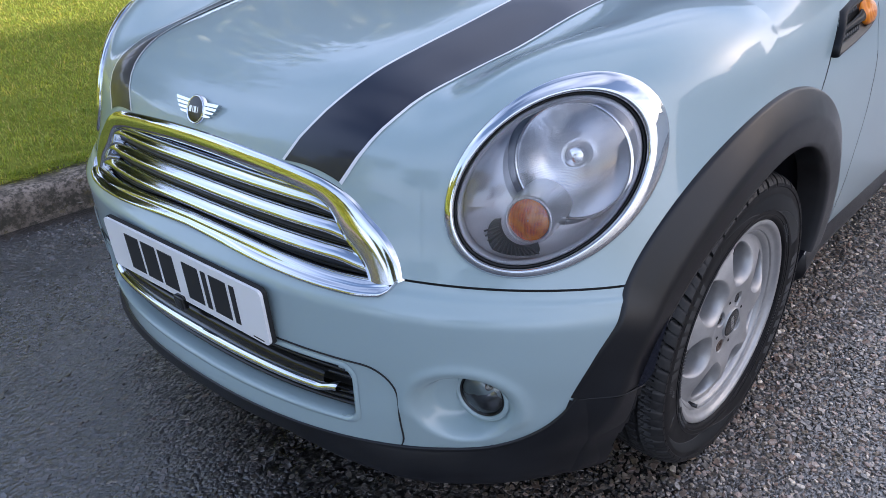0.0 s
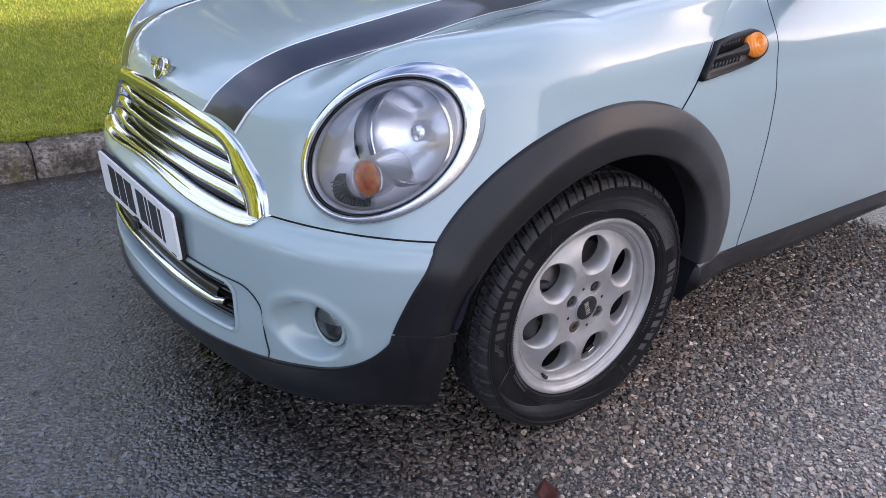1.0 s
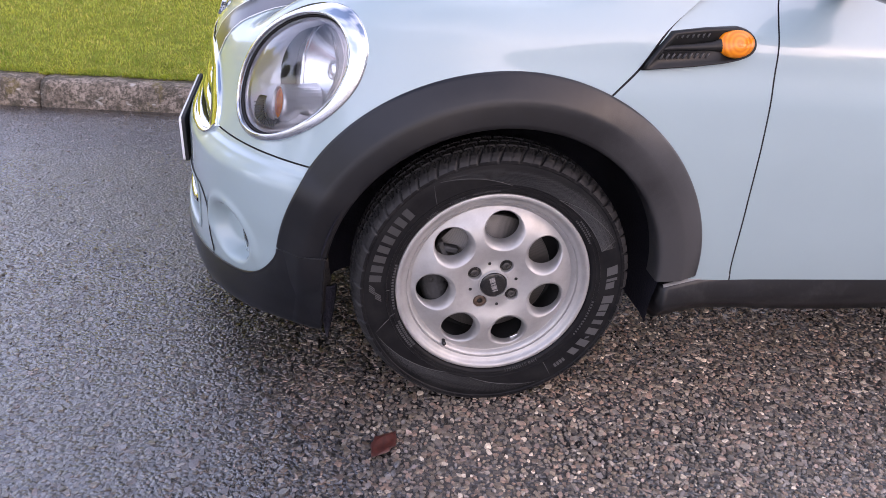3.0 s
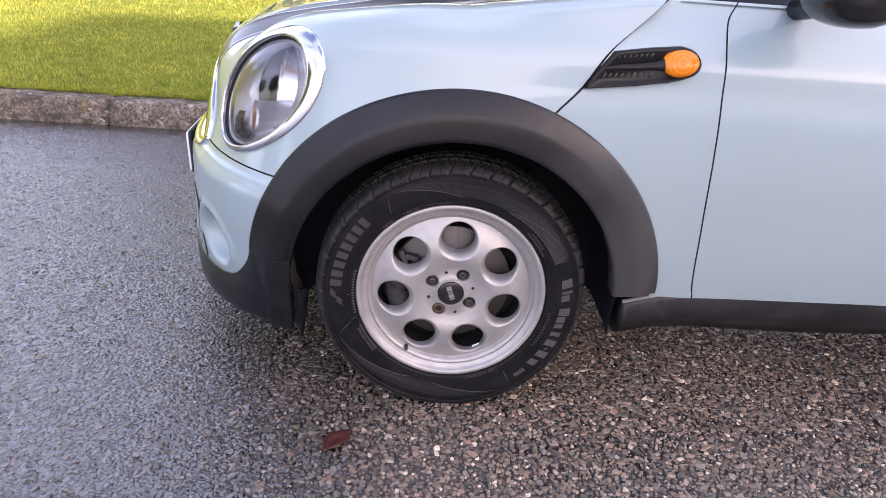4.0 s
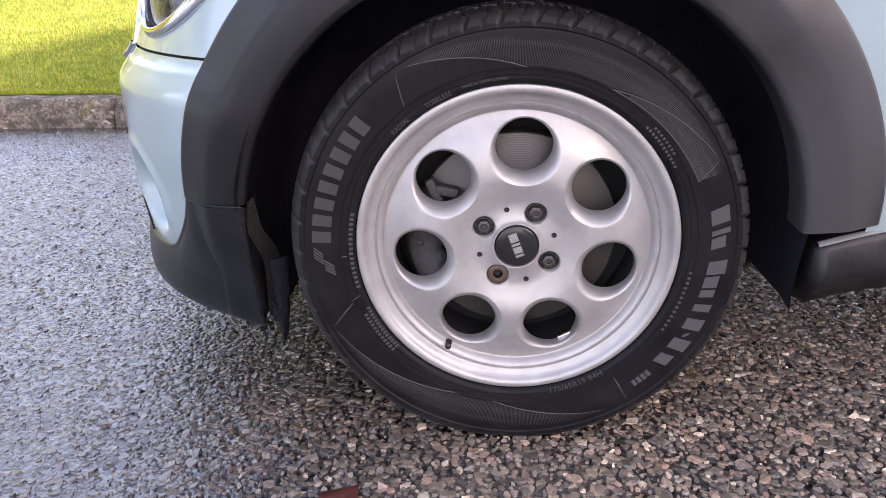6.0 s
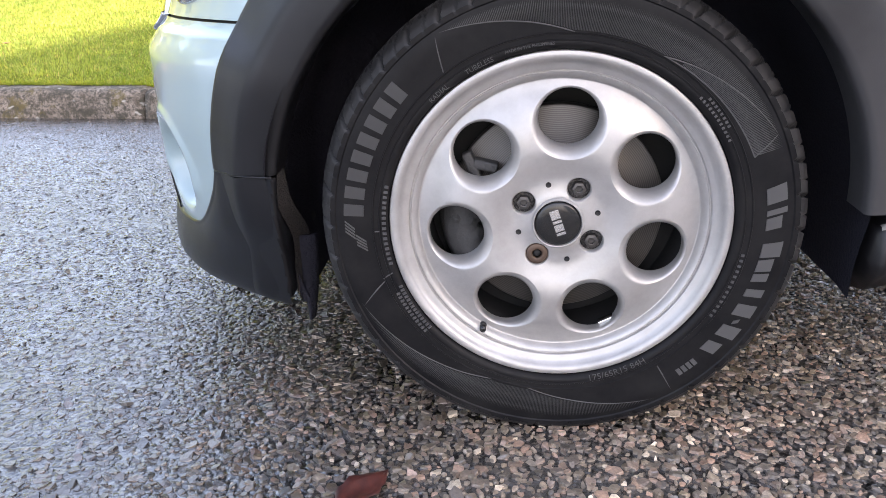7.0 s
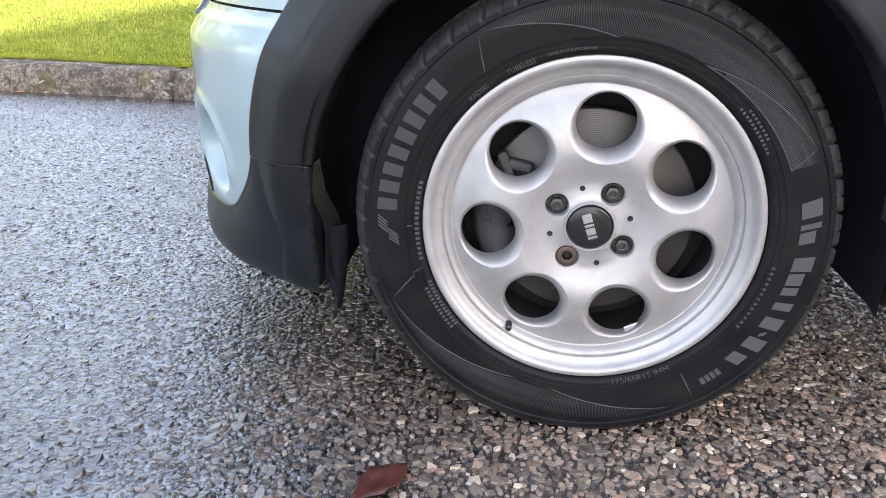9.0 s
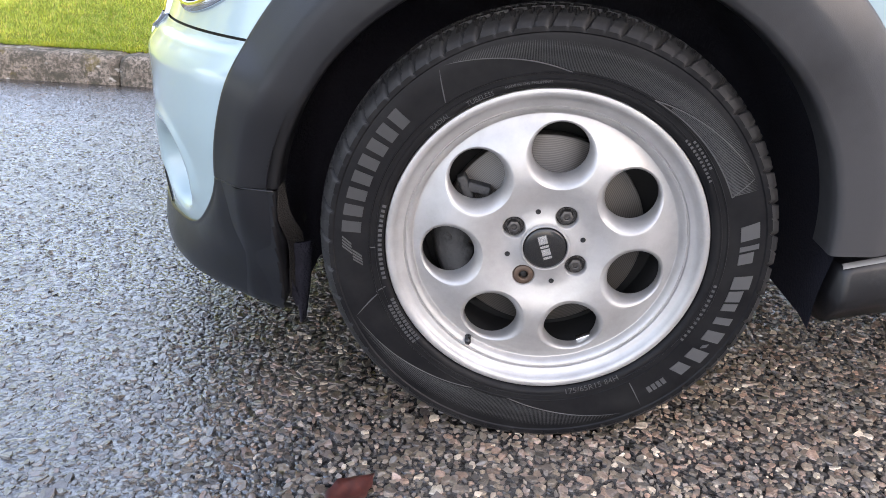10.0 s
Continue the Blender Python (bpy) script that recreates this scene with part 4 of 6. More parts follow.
def make_tyre(parent):
    n, pitch = 1008, 84
    prof = np.array(SIDEWALL + TREAD)
    ns = len(SIDEWALL)
    a = np.arange(n) * 2 * np.pi / n
    R, D = np.tile(prof[:, 0] * np.interp(prof[:, 0], [0.25, 0.30], [1.0, 1.012]), (n, 1)), np.tile(prof[:, 1], (n, 1))
    step = n // pitch
    for j in range(ns - 4, len(prof)):
        d = prof[j, 1]
        if d > 0.0265 or d < -0.11:
            continue
        slant = int(round((0.02 - d) * 260))
        for i in range(n):
            q = (i + slant) % step
            long_cut = ((i + slant) // step) % 2 == 0
            if d > -0.0146:
                deep = (0.0075 if q in (0, 1) else 0.003 if q == 2 else 0) if (long_cut or d < 0.006) else (0.003 if q == 0 else 0)
                if d > 0.022:
                    deep *= 0.45
                if q in (5, 6) and -0.013 < d < 0.006 and prof[j, 0] > 0.297:
                    deep = max(deep, 0.004)
            else:
                deep = 0.005 if q in (0, 1) and prof[j, 0] > 0.299 else 0
            R[i, j] -= deep
    # flat where it stands on the road
    P = np.stack([np.cos(a)[:, None] * R, np.interp(R, DISH_R, DISH_D) - D, np.sin(a)[:, None] * R], -1)
    low = P[:, :, 2] < -0.2945
    P[:, :, 2] = np.where(low, -0.2945 + (P[:, :, 2] + 0.2945) * 0.1, P[:, :, 2])
    ob = oriented(mesh_ob("tyre", P.reshape(-1, 3).tolist(), grid_faces(n, len(prof), close_u=True), RUBBER, parent, label="black tyre with worn dusty sidewall"))
    ob.data.materials.append(TREAD_RUBBER)
    for p in ob.data.polygons:
        if math.hypot(p.center.x, p.center.z) > 0.2865 and -p.center.y > -0.132:
            p.material_index = 1
    return shade_by_angle(ob, 40)


def side_pt(r, a, lift=0.0):
    return (r * math.cos(radians(a)), float(np.interp(r, DISH_R, DISH_D)) - (float(SIDE_R(r)) + lift), r * math.sin(radians(a)))


def sidewall_block(verts, faces, r0, r1, a0, a1, lift=0.0011, lean=0.0, n=3):
    """A raised flat letter-sized bar on the sidewall."""
    off = len(verts)
    for lf in (-0.001, lift):
        for i in range(n + 1):
            for j in range(2):
                r = r0 + (r1 - r0) * j
                a = a0 + (a1 - a0) * i / n + lean * j
                verts.append(side_pt(r, a, lf))
    m = (n + 1) * 2
    for i in range(n):
        b = off + i * 2
        faces.append((b + m, b + m + 2, b + m + 3, b + m + 1))
        faces.append((b, b + 2, b + m + 2, b + m))
        faces.append((b + 1, b + m + 1, b + m + 3, b + 3))
    faces.append((off, off + m, off + m + 1, off + 1))
    e = off + n * 2
    faces.append((e, e + 1, e + m + 1, e + m))


def sidewall_mark(name, specs, material, parent, label=""):
    verts, faces = [], []
    for s in specs:
        sidewall_block(verts, faces, *s)
    ob = mesh_ob(name, verts, faces, material, parent, smooth=False, label=label)
    return oriented(ob)


def text_mesh(body, size):
    """Flat letters of the built-in font as points and faces."""
    cu = bpy.data.curves.new("text", "FONT")
    cu.body, cu.size, cu.align_x, cu.align_y, cu.resolution_u = body, size, "CENTER", "CENTER", 2
    ob = new("text", cu)
    me = bpy.data.meshes.new_from_object(ob.evaluated_get(bpy.context.evaluated_depsgraph_get()))
    V, F = [tuple(v.co) for v in me.vertices], [tuple(p.vertices) for p in me.polygons]
    bpy.data.objects.remove(ob)
    bpy.data.curves.remove(cu)
    bpy.data.meshes.remove(me)
    return V, F


def sidewall_text(body, size, r, a_mid, material, parent, inward=False):
    """Readable text bent round the sidewall, its feet towards the hub unless inward."""
    V, F = text_mesh(body, size)
    W = []
    for x, y, _ in V:
        s = 1 if not inward else -1
        rr = r + s * y
        W.append(side_pt(rr, a_mid - s * math.degrees(x / r), 0.0009))
    return oriented(mesh_ob("sidewall_text", W, F, material, parent, smooth=False))


def moved(V, x, z, d=0.0):
    return [(a + x, b - d, c + z) for a, b, c in V]


wheel = make_rim()
make_tyre(wheel)
LOCK_STEEL = mat("rusty_bolt_steel", (0.11, 0.075, 0.055), 0.5, 0.5)
GRIME = mat("grimy_washer", (0.05, 0.048, 0.046), 0.7, 0.3)
link(GRIME, ramp(GRIME, noise_tex(GRIME, 420, 4, 0.8), [(0.45, (0.012, 0.011, 0.011)), (0.7, (0.17, 0.16, 0.15))]), bsdf(GRIME).inputs["Base Color"])
for i in range(4):
    a = radians(BOLT_A0 + 90 * i)
    x, z = 0.05 * math.cos(a), 0.05 * math.sin(a)
    if i == 2:  # the locking bolt: a plain round head with a keyed socket
        V, F = turned([(0.0062, -0.004), (0.0064, 0.0012), (0.0072, 0.0016), (0.0128, 0.0012), (0.0138, 0.0), (0.0142, -0.010)], 40)
        head = oriented(mesh_ob("wheel_bolt", moved(V, x, z), F, LOCK_STEEL, wheel, label="rusty brown locking wheel bolt"))
        V, F = turned([(0.0001, -0.002), (0.0048, -0.002), (0.0052, -0.0028)], 6)
        mesh_ob("socket", moved(V, x, z), F, DARK, head)
    else:
        V, F = turned([(0.0040, -0.006), (0.0044, 0.0010), (0.0052, 0.0014), (0.0088, 0.0006), (0.0094, -0.0012), (0.0096, -0.0062)], 6)
        head = shade_by_angle(oriented(mesh_ob("wheel_bolt", moved(V, x, z), F, RUST, wheel)), 30)
        V, F = turned([(0.0090, -0.006), (0.0125, -0.0058), (0.0142, -0.0072), (0.0145, -0.012)], 32)
        oriented(mesh_ob("washer", moved(V, x, z), F, GRIME, head))
        V, F = turned([(0.0001, -0.003), (0.0041, -0.0028)], 16)
        mesh_ob("bore", moved(V, x, z), F, RUST, head)
    a = radians(BOLT_A0 + 45 + 90 * i)
    V, F = turned([(0.0001, 0.0012), (0.0027, 0.0012), (0.0031, 0.0022), (0.0036, 0.0018)], 16)
    oriented(mesh_ob("locating_hole", moved(V, 0.051 * math.cos(a), 0.051 * math.sin(a), FACE(0.051) - 0.0006), F, DARK, wheel))
V, F = turned([(0.0001, 0.0088), (0.018, 0.0086), (0.0255, 0.0078), (0.0285, 0.0062), (0.0294, 0.003)], 64)
oriented(mesh_ob("centre_cap", V, F, GLOSSBLACK, wheel, label="gloss black centre cap with silver bars"))
# the cap's maker's name as plain bars, tipped over with the wheel
for k, w in enumerate((0.0118, 0.0034, 0.0092, 0.0034)):
    s = (-0.0128, -0.0030, 0.0052, 0.0134)[k]
    bm = box(-w / 2, w / 2, -0.0004, 0.0004, -0.0058, 0.0058)
    bmesh.ops.transform(bm, matrix=Matrix.Rotation(radians(70), 4, "Y") @ Matrix.Translation((s, -0.0090, 0)), verts=bm.verts[:])
    part("cap_bar", bm, SATIN, wheel, smooth=False)
# valve
def valve_at(r, d):
    return (r * math.cos(radians(238.7)), -d, r * math.sin(radians(238.7)))


V, F = tube([valve_at(0.182, -0.034), valve_at(0.1815, -0.020), valve_at(0.1805, -0.010)], 0.0052, 12)
mesh_ob("valve", V, F, DARK, wheel)
V, F = tube([valve_at(0.1805, -0.012), valve_at(0.1802, -0.008), valve_at(0.1795, 0.004)], 0.0043, 10)
mesh_ob("valve_cap", V, F, GLOSSBLACK, wheel)
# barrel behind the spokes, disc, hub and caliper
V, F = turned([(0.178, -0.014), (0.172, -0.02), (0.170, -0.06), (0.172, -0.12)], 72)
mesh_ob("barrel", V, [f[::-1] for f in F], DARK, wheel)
V, F = turned([(0.075, -0.045), (0.0755, -0.052), (0.138, -0.0525), (0.140, -0.054), (0.140, -0.072)], 96)
oriented(mesh_ob("brake_disc", V, F, STEEL, wheel, label="worn steel brake disc"))
V, F = turned([(0.0001, -0.02), (0.07, -0.02), (0.0745, -0.024), (0.0755, -0.055)], 64)
oriented(mesh_ob("disc_bell", V, F, RUST, wheel))
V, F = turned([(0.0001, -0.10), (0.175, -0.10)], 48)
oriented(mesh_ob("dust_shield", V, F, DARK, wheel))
CAST = mat("cast_caliper", grey(0.05), 0.6, 0.3)
link(CAST, bump(CAST, noise_tex(CAST, 180, 4), 0.7, 0.003), bsdf(CAST).inputs["Normal"])
bm = bmesh.new()
_P = []
for a in np.linspace(157, 214, 14):
    w = 0.006 * math.sin(a * 0.5)
    _P.append([bm.verts.new((r * math.cos(radians(a)), -d, r * math.sin(radians(a)))) for r, d in ((0.100 + w, -0.05), (0.104 + w, -0.036), (0.125, -0.030), (0.146, -0.036), (0.156, -0.06), (0.156, -0.09))])
for p, q in zip(_P, _P[1:]):
    for k in range(5):
        bm.faces.new((p[k], q[k], q[k + 1], p[k + 1]))
bm.faces.new(_P[0])
bm.faces.new(_P[-1][::-1])
bmesh.ops.recalc_face_normals(bm, faces=bm.faces[:])
caliper = part("brake_caliper", bm, CAST, wheel, "grey cast brake caliper")
for ang, r, rad, d in ((163.0, 0.148, 0.011, -0.042), (184.0, 0.132, 0.007, -0.028)):
    V, F = turned([(0.0001, d), (rad * 0.55, d), (rad * 0.6, d - 0.002), (rad * 0.9, d - 0.002), (rad, d - 0.005), (rad, d - 0.045)], 28)
    oriented(mesh_ob("guide_bolt", moved(V, r * math.cos(radians(ang)), r * math.sin(radians(ang))), F, CAST, caliper))
# the caliper's bracket, a bent finger
for ang, r, lean, lng in ((151.5, 0.126, 38, 0.020), (146.5, 0.112, -22, 0.016)):
    bm = box(-0.0065, 0.0065, -0.010, 0.010, -lng, lng, 0.003)
    bmesh.ops.transform(bm, matrix=Matrix.Rotation(radians(90 - ang), 4, "Y") @ Matrix.Translation((0, 0.044, r)) @ Matrix.Rotation(radians(lean), 4, "Y"), verts=bm.verts[:])
    part("bracket", bm, CAST, caliper)
bm = box(-0.014, 0.014, -0.006, 0.006, -0.004, 0.004, 0.0015)
bmesh.ops.transform(bm, matrix=Matrix.Rotation(radians(90 - 297), 4, "Y") @ Matrix.Translation((0, 0.028, 0.166)), verts=bm.verts[:])
part("balance_weight", bm, SATIN, wheel)

# maker's names on the sidewall as plain raised bars
LETTER2 = mat("pale_raised_lettering", grey(0.06), 0.55)
LINE = mat("sidewall_ridge", grey(0.055), 0.55)
RIB = mat("ribbed_sidewall", grey(0.03), 0.45)
A = np.linspace(178.5, 137.5, 9)
for a in A[:-1]:
    sidewall_mark("sidewall_bar", [(0.2455, 0.2705, a - 0.6, a - 4.0)], BARS, wheel)
sidewall_mark("sidewall_emblem", [(0.2445, 0.2565, 189.0 - 0.95 * k, 188.5 - 0.95 * k, 0.0011, -2.2) for k in range(4)] + [(0.2575, 0.2695, 184.8 - 0.95 * k, 184.3 - 0.95 * k, 0.0011, -2.2) for k in range(4)], LETTER, wheel)
B = [10.3, 5.5, 2.2, -5.5, -10.2, -13.9, -18.7, -24.4, -28.3, -32.0, -38.4]
BW = [4.6, 1.5, 3.4, 4.2, 3.6, 2.4, 2.4, 3.8, 1.2, 4.0, 3.8]
BH = [0.023, 0.023, 0.0175, 0.023, 0.0175, 0.0175, 0.021, 0.023, 0.006, 0.023, 0.0175]
for a, w, h in zip(B, BW, BH):
    r0 = 0.2495 if h > 0.01 else 0.257
    sidewall_mark("sidewall_bar", [(r0, r0 + h, a + w / 2 - 0.6, a - w / 2 - 0.6, 0.0011, 1.3)], LETTER2, wheel)
sidewall_text("175/65R15 84H", 0.0125, 0.2205, 293, LETTER, wheel, True)
sidewall_text("TUBELESS", 0.0085, 0.2205, 117, LETTER, wheel)
sidewall_text("RADIAL", 0.0085, 0.2205, 132, LETTER, wheel)
for a in (315.6, 313.9, 312.2, 310.5):
    sidewall_mark("sidewall_bar", [(0.2540, 0.2630, a, a - 1.2)], LETTER, wheel)
sidewall_text("MADE IN THE PHILIPPINES", 0.0050, 0.2222, 101, LETTER, wheel)
# small print as bars
sidewall_mark("small_print", [(0.2175, 0.2225, a, a - 0.9) for a in np.linspace(195, 168, 16)], LINE, wheel)
sidewall_mark("small_print", [(0.228, 0.232, a, a - 0.8) for a in np.linspace(352, 330, 13)], LETTER, wheel)
sidewall_mark("small_print", [(0.2165, 0.2215, a, a - 0.8) for a in np.linspace(222, 204, 14)] + [(0.224, 0.229, a, a - 0.8) for a in np.linspace(222, 206, 12)], LINE, wheel)
sidewall_mark("small_print", [(0.222, 0.2255, a, a - 0.7) for a in np.linspace(46, 30, 12)] + [(0.2285, 0.232, a, a - 0.7) for a in np.linspace(44, 34, 8)], LINE, wheel)


def ridge_line(pts, w=0.0011):
    """A thin raised line along (r, angle) places of the sidewall."""
    verts, faces = [], []
    for i, (r, a) in enumerate(pts):
        q = Vector(side_pt(*(pts[i + 1] if i + 1 < len(pts) else pts[i]))) - Vector(side_pt(*(pts[i - 1] if i else pts[i])))
        q.y = 0
        n = Vector((-q.z, 0, q.x)).normalized() * w
        p = Vector(side_pt(r, a, 0.0))
        verts += [p - n + Vector((0, 0.0004, 0)), p + Vector((0, -0.0009, 0)), p + n + Vector((0, 0.0004, 0))]
    return verts, grid_faces(len(pts), 3)


def sweep(f0, f1, n=40):
    return [(f0[0] + (f1[0] - f0[0]) * t ** 1.0, f0[1] + (f1[1] - f0[1]) * t) for t in np.linspace(0, 1, n)]


for pts in (sweep((0.236, 127), (0.274, 123.5), 6), sweep((0.276, 122), (0.2345, 88), 30), sweep((0.2345, 62), (0.277, 24), 30), sweep((0.243, 22), (0.277, 26), 8), sweep((0.2345, 62), (0.243, 22), 20),
            sweep((0.2215, 198), (0.236, 199), 5), sweep((0.236, 200), (0.277, 205), 6), sweep((0.277, 203), (0.2345, 250), 30), sweep((0.2345, 262), (0.277, 300), 30), sweep((0.236, 305.6), (0.276, 305.0), 6), sweep((0.2255, 183), (0.2345, 183), 4)):
    V, F = ridge_line(pts)
    oriented(mesh_ob("sidewall_line", V, F, LINE, wheel))


def serration(a0, a1, inner, outer, name="serration"):
    """Fine radial ribs over a stretch of the sidewall."""
    verts, faces = [], []
    n = int(abs(a1 - a0) / 0.42)
    for k in range(n):
        a = a0 + (a1 - a0) * k / n
        r0, r1 = inner(a), outer(a)
        if r1 - r0 < 0.004:
            continue
        b = len(verts)
        for j in range(4):
            r = r0 + (r1 - r0) * j / 3
            verts += [side_pt(r, a - 0.15, -0.0002), side_pt(r, a, 0.0009), side_pt(r, a + 0.15, -0.0002)]
        for j in range(3):
            for i in range(2):
                q = b + j * 3 + i
                faces.append((q, q + 1, q + 4, q + 3))
    ob = oriented(mesh_ob(name, verts, faces, RIB, wheel))
    tagged(ob, kind="stuff")


serration(122, 24, lambda a: float(np.interp(a, [24, 62, 88, 122], [0.277, 0.2365, 0.2365, 0.276])), lambda a: 0.2775)
serration(62, 22, lambda a: float(np.interp(a, [22, 62], [0.243, 0.2355])), lambda a: float(np.interp(a, [24, 62], [0.2755, 0.2345])))
serration(300, 203, lambda a: float(np.interp(a, [203, 250, 262, 300], [0.277, 0.2365, 0.2365, 0.277])), lambda a: 0.2775)

wheel.parent = car
wheel.matrix_basis = pose(0, HUB_Y, AXLE_Z, CAMBER, 0, -STEER)
WHEEL_AT = [pose(2.467, HUB_Y, AXLE_Z, 0, 70, 0), pose(0, -HUB_Y, AXLE_Z, 0, 30, 180 - STEER), pose(2.467, -HUB_Y, AXLE_Z, 0, 110, 180)]
for m in WHEEL_AT:
    o = copy_thing(wheel, m)
    o.parent = car

# ---- the car's fittings ----
def thin_glass(name, tint=(1, 1, 1)):
    """Clear plastic: see-through, with a gloss that rises at grazing angles."""
    m = bpy.data.materials.new(name)
    m.use_nodes = True
    nt = m.node_tree
    nt.nodes.remove(nt.nodes["Principled BSDF"])
    tr, gl, mx = nt.nodes.new("ShaderNodeBsdfTransparent"), nt.nodes.new("ShaderNodeBsdfGlossy"), nt.nodes.new("ShaderNodeMixShader")
    fr = nt.nodes.new("ShaderNodeFresnel")
    fr.inputs[0].default_value = 2.0
    tr.inputs[0].default_value = (*tint, 1)
    gl.inputs["Roughness"].default_value = 0.015
    nt.links.new(fr.outputs[0], mx.inputs[0])
    nt.links.new(tr.outputs[0], mx.inputs[1])
    nt.links.new(gl.outputs[0], mx.inputs[2])
    nt.links.new(mx.outputs[0], nt.nodes["Material Output"].inputs[0])
    return m


CLEAR = thin_glass("clear_lamp_lens", (0.97, 0.98, 1.0))
REFLECTOR = mat("lamp_reflector", (0.88, 0.88, 0.90), 0.14, 0.8)
FACET = mat("ribbed_lamp_reflector", (0.86, 0.87, 0.89), 0.2, 0.75)
link(FACET, bump(FACET, wave_tex(FACET, 150, "DIAGONAL"), 0.14, 0.0006), bsdf(FACET).inputs["Normal"])
BARREL = mat("ribbed_lamp_barrel", (0.88, 0.88, 0.90), 0.3, 0.8)
link(BARREL, bump(BARREL, wave_tex(BARREL, 130, "Z"), 0.3, 0.0008), bsdf(BARREL).inputs["Normal"])
SATIN_BEZEL = mat("satin_lamp_bezel", (0.88, 0.86, 0.88), 0.32, 0.1)
TRIM_GREY = mat("dark_lamp_trim", grey(0.05), 0.35)
COLLAR = mat("grey_lamp_collar", (0.40, 0.40, 0.43), 0.4, 0.0)


FAN_RIB = mat("grey_fan_rib", grey(0.13), 0.4)
LSHIFT = -0.013  # the lens sits a little forward in its surround


def lamp_ring(name, prof, material, parent, n=128, f=1.0, label=""):
    """A moulding round the headlamp's oval: (share of the oval, rise over the skin) turned about it."""
    a = np.linspace(0, 2 * np.pi, n, endpoint=False)
    P = np.stack([on_lamp(LA * s * np.cos(a) + LSHIFT * float(smoothstep(1.0, 0.85, s)), LB * s * np.sin(a), d) for s, d in prof], 1)
    ob = mesh_ob(name, P.reshape(-1, 3).tolist(), grid_faces(n, len(prof), close_u=True), material, parent, label=label)
    return oriented(ob)


def headlamp():
    # the body of the lamp is its chrome surround; the rest sits in it
    ring = lamp_ring("headlamp", [(1.0, -0.004), (0.998, 0.002), (0.986, 0.0045), (0.935, 0.0072), (0.885, 0.0085), (0.872, 0.0084), (0.858, 0.0060), (0.850, 0.0), (0.847, -0.012)], CHROME, car, label="oval headlamp with a chrome surround and clear lens")
    made = [ring]
    made.append(lamp_ring("lamp_gasket", [(0.850, -0.010), (0.842, -0.003), (0.834, -0.003), (0.826, -0.009)], DARK, ring))
    # lens: a shallow dome
    s = np.linspace(0.826, 0.0, 18)
    prof = [(f, -0.006 + 0.027 * (1 - (f / 0.826) ** 2.0)) for f in s]
    made.append(lamp_ring("lamp_lens", prof[:-1] + [(0.001, prof[-1][1])], CLEAR, ring))
    # bright inner rim, then the bezel falling in
    made.append(lamp_ring("inner_rim", [(0.826, -0.012), (0.816, -0.007), (0.775, -0.009), (0.765, -0.012), (0.760, -0.020)], SATIN_BEZEL, ring))
    n = 96
    a = np.linspace(0, 2 * np.pi, n, endpoint=False)
    RC = np.array((0.022, 0.004))
    RR = 0.094
    rows = []
    for f in np.linspace(0, 1, 12):
        uo, vo = LSHIFT + LA * 0.76 * np.cos(a), LB * 0.76 * np.sin(a)
        ui, vi = RC[0] + RR * np.cos(a), RC[1] + RR * 0.98 * np.sin(a)
        u, v = uo + (ui - uo) * f, vo + (vi - vo) * f
        k = np.maximum(np.hypot((u - LSHIFT) / (LA * 0.76), v / (LB * 0.76)), 1.0)
        u, v = LSHIFT + (u - LSHIFT) / k, v / k
        d = -0.016 - 0.026 * np.sin(f * np.pi / 2)
        rows.append(on_lamp(u, v, d))
    P = np.stack(rows, 1)
    made.append(oriented(mesh_ob("bezel", P.reshape(-1, 3).tolist(), grid_faces(n, 12, close_u=True), SATIN_BEZEL, ring)))
    # dark crescent and bright lip round the reflector, then the bowl
    AX = np.array((-0.93, -0.33, 0.16))
    AX /= np.linalg.norm(AX)
    AY = np.cross(AX, (0, 0, 1.0))
    AY /= np.linalg.norm(AY)
    AZ = np.cross(AY, AX)

    def round_bowl(name, cu, cv, prof, material, depth=0.0):
        # turned about the way the lamp shines, kept behind the lens
        rows = []
        for r, d in prof:
            Q = LC + cu * L1 + cv * L2 + depth * LN + d * AX + np.outer(r * np.cos(a2), AY) + np.outer(r * np.sin(a2), AZ)
            u, v, h = (Q - LC) @ L1, (Q - LC) @ L2, (Q - LC) @ LN
            k = np.maximum(np.hypot((u - LSHIFT) / (LA * 0.775), v / (LB * 0.775)), 1.0)
            u, v, h = LSHIFT + (u - LSHIFT) / k, v / k, np.minimum(h, poly2(u / 0.2, v / 0.2) @ _co - 0.004)
            rows.append(LC + u[:, None] * L1 + v[:, None] * L2 + h[:, None] * LN)
        P = np.stack(rows, 1)
        ob = oriented(mesh_ob(name, P.reshape(-1, 3).tolist(), grid_faces(len(a2), len(prof), close_u=True), material, ring))
        made.append(ob)
        return ob
    a2 = np.linspace(0, 2 * np.pi, 80, endpoint=False)
    round_bowl("bezel_flange", RC[0], RC[1], [(0.130, -0.034), (0.118, -0.035), (0.1045, -0.0355)], SATIN_BEZEL)
    round_bowl("reflector_collar", RC[0], RC[1], [(0.1045, -0.036), (0.097, -0.032), (0.093, -0.034)], COLLAR)
    round_bowl("reflector_lip", RC[0], RC[1], [(0.093, -0.034), (0.0915, -0.029), (0.088, -0.029), (0.086, -0.036)], REFLECTOR)
    bowl = [(0.086 * math.sin(q), -0.036 - 0.065 * (1 - math.sin(q) ** 2)) for q in np.linspace(math.pi / 2, 0.004, 18)]
    round_bowl("reflector", RC[0], RC[1], bowl, FACET)
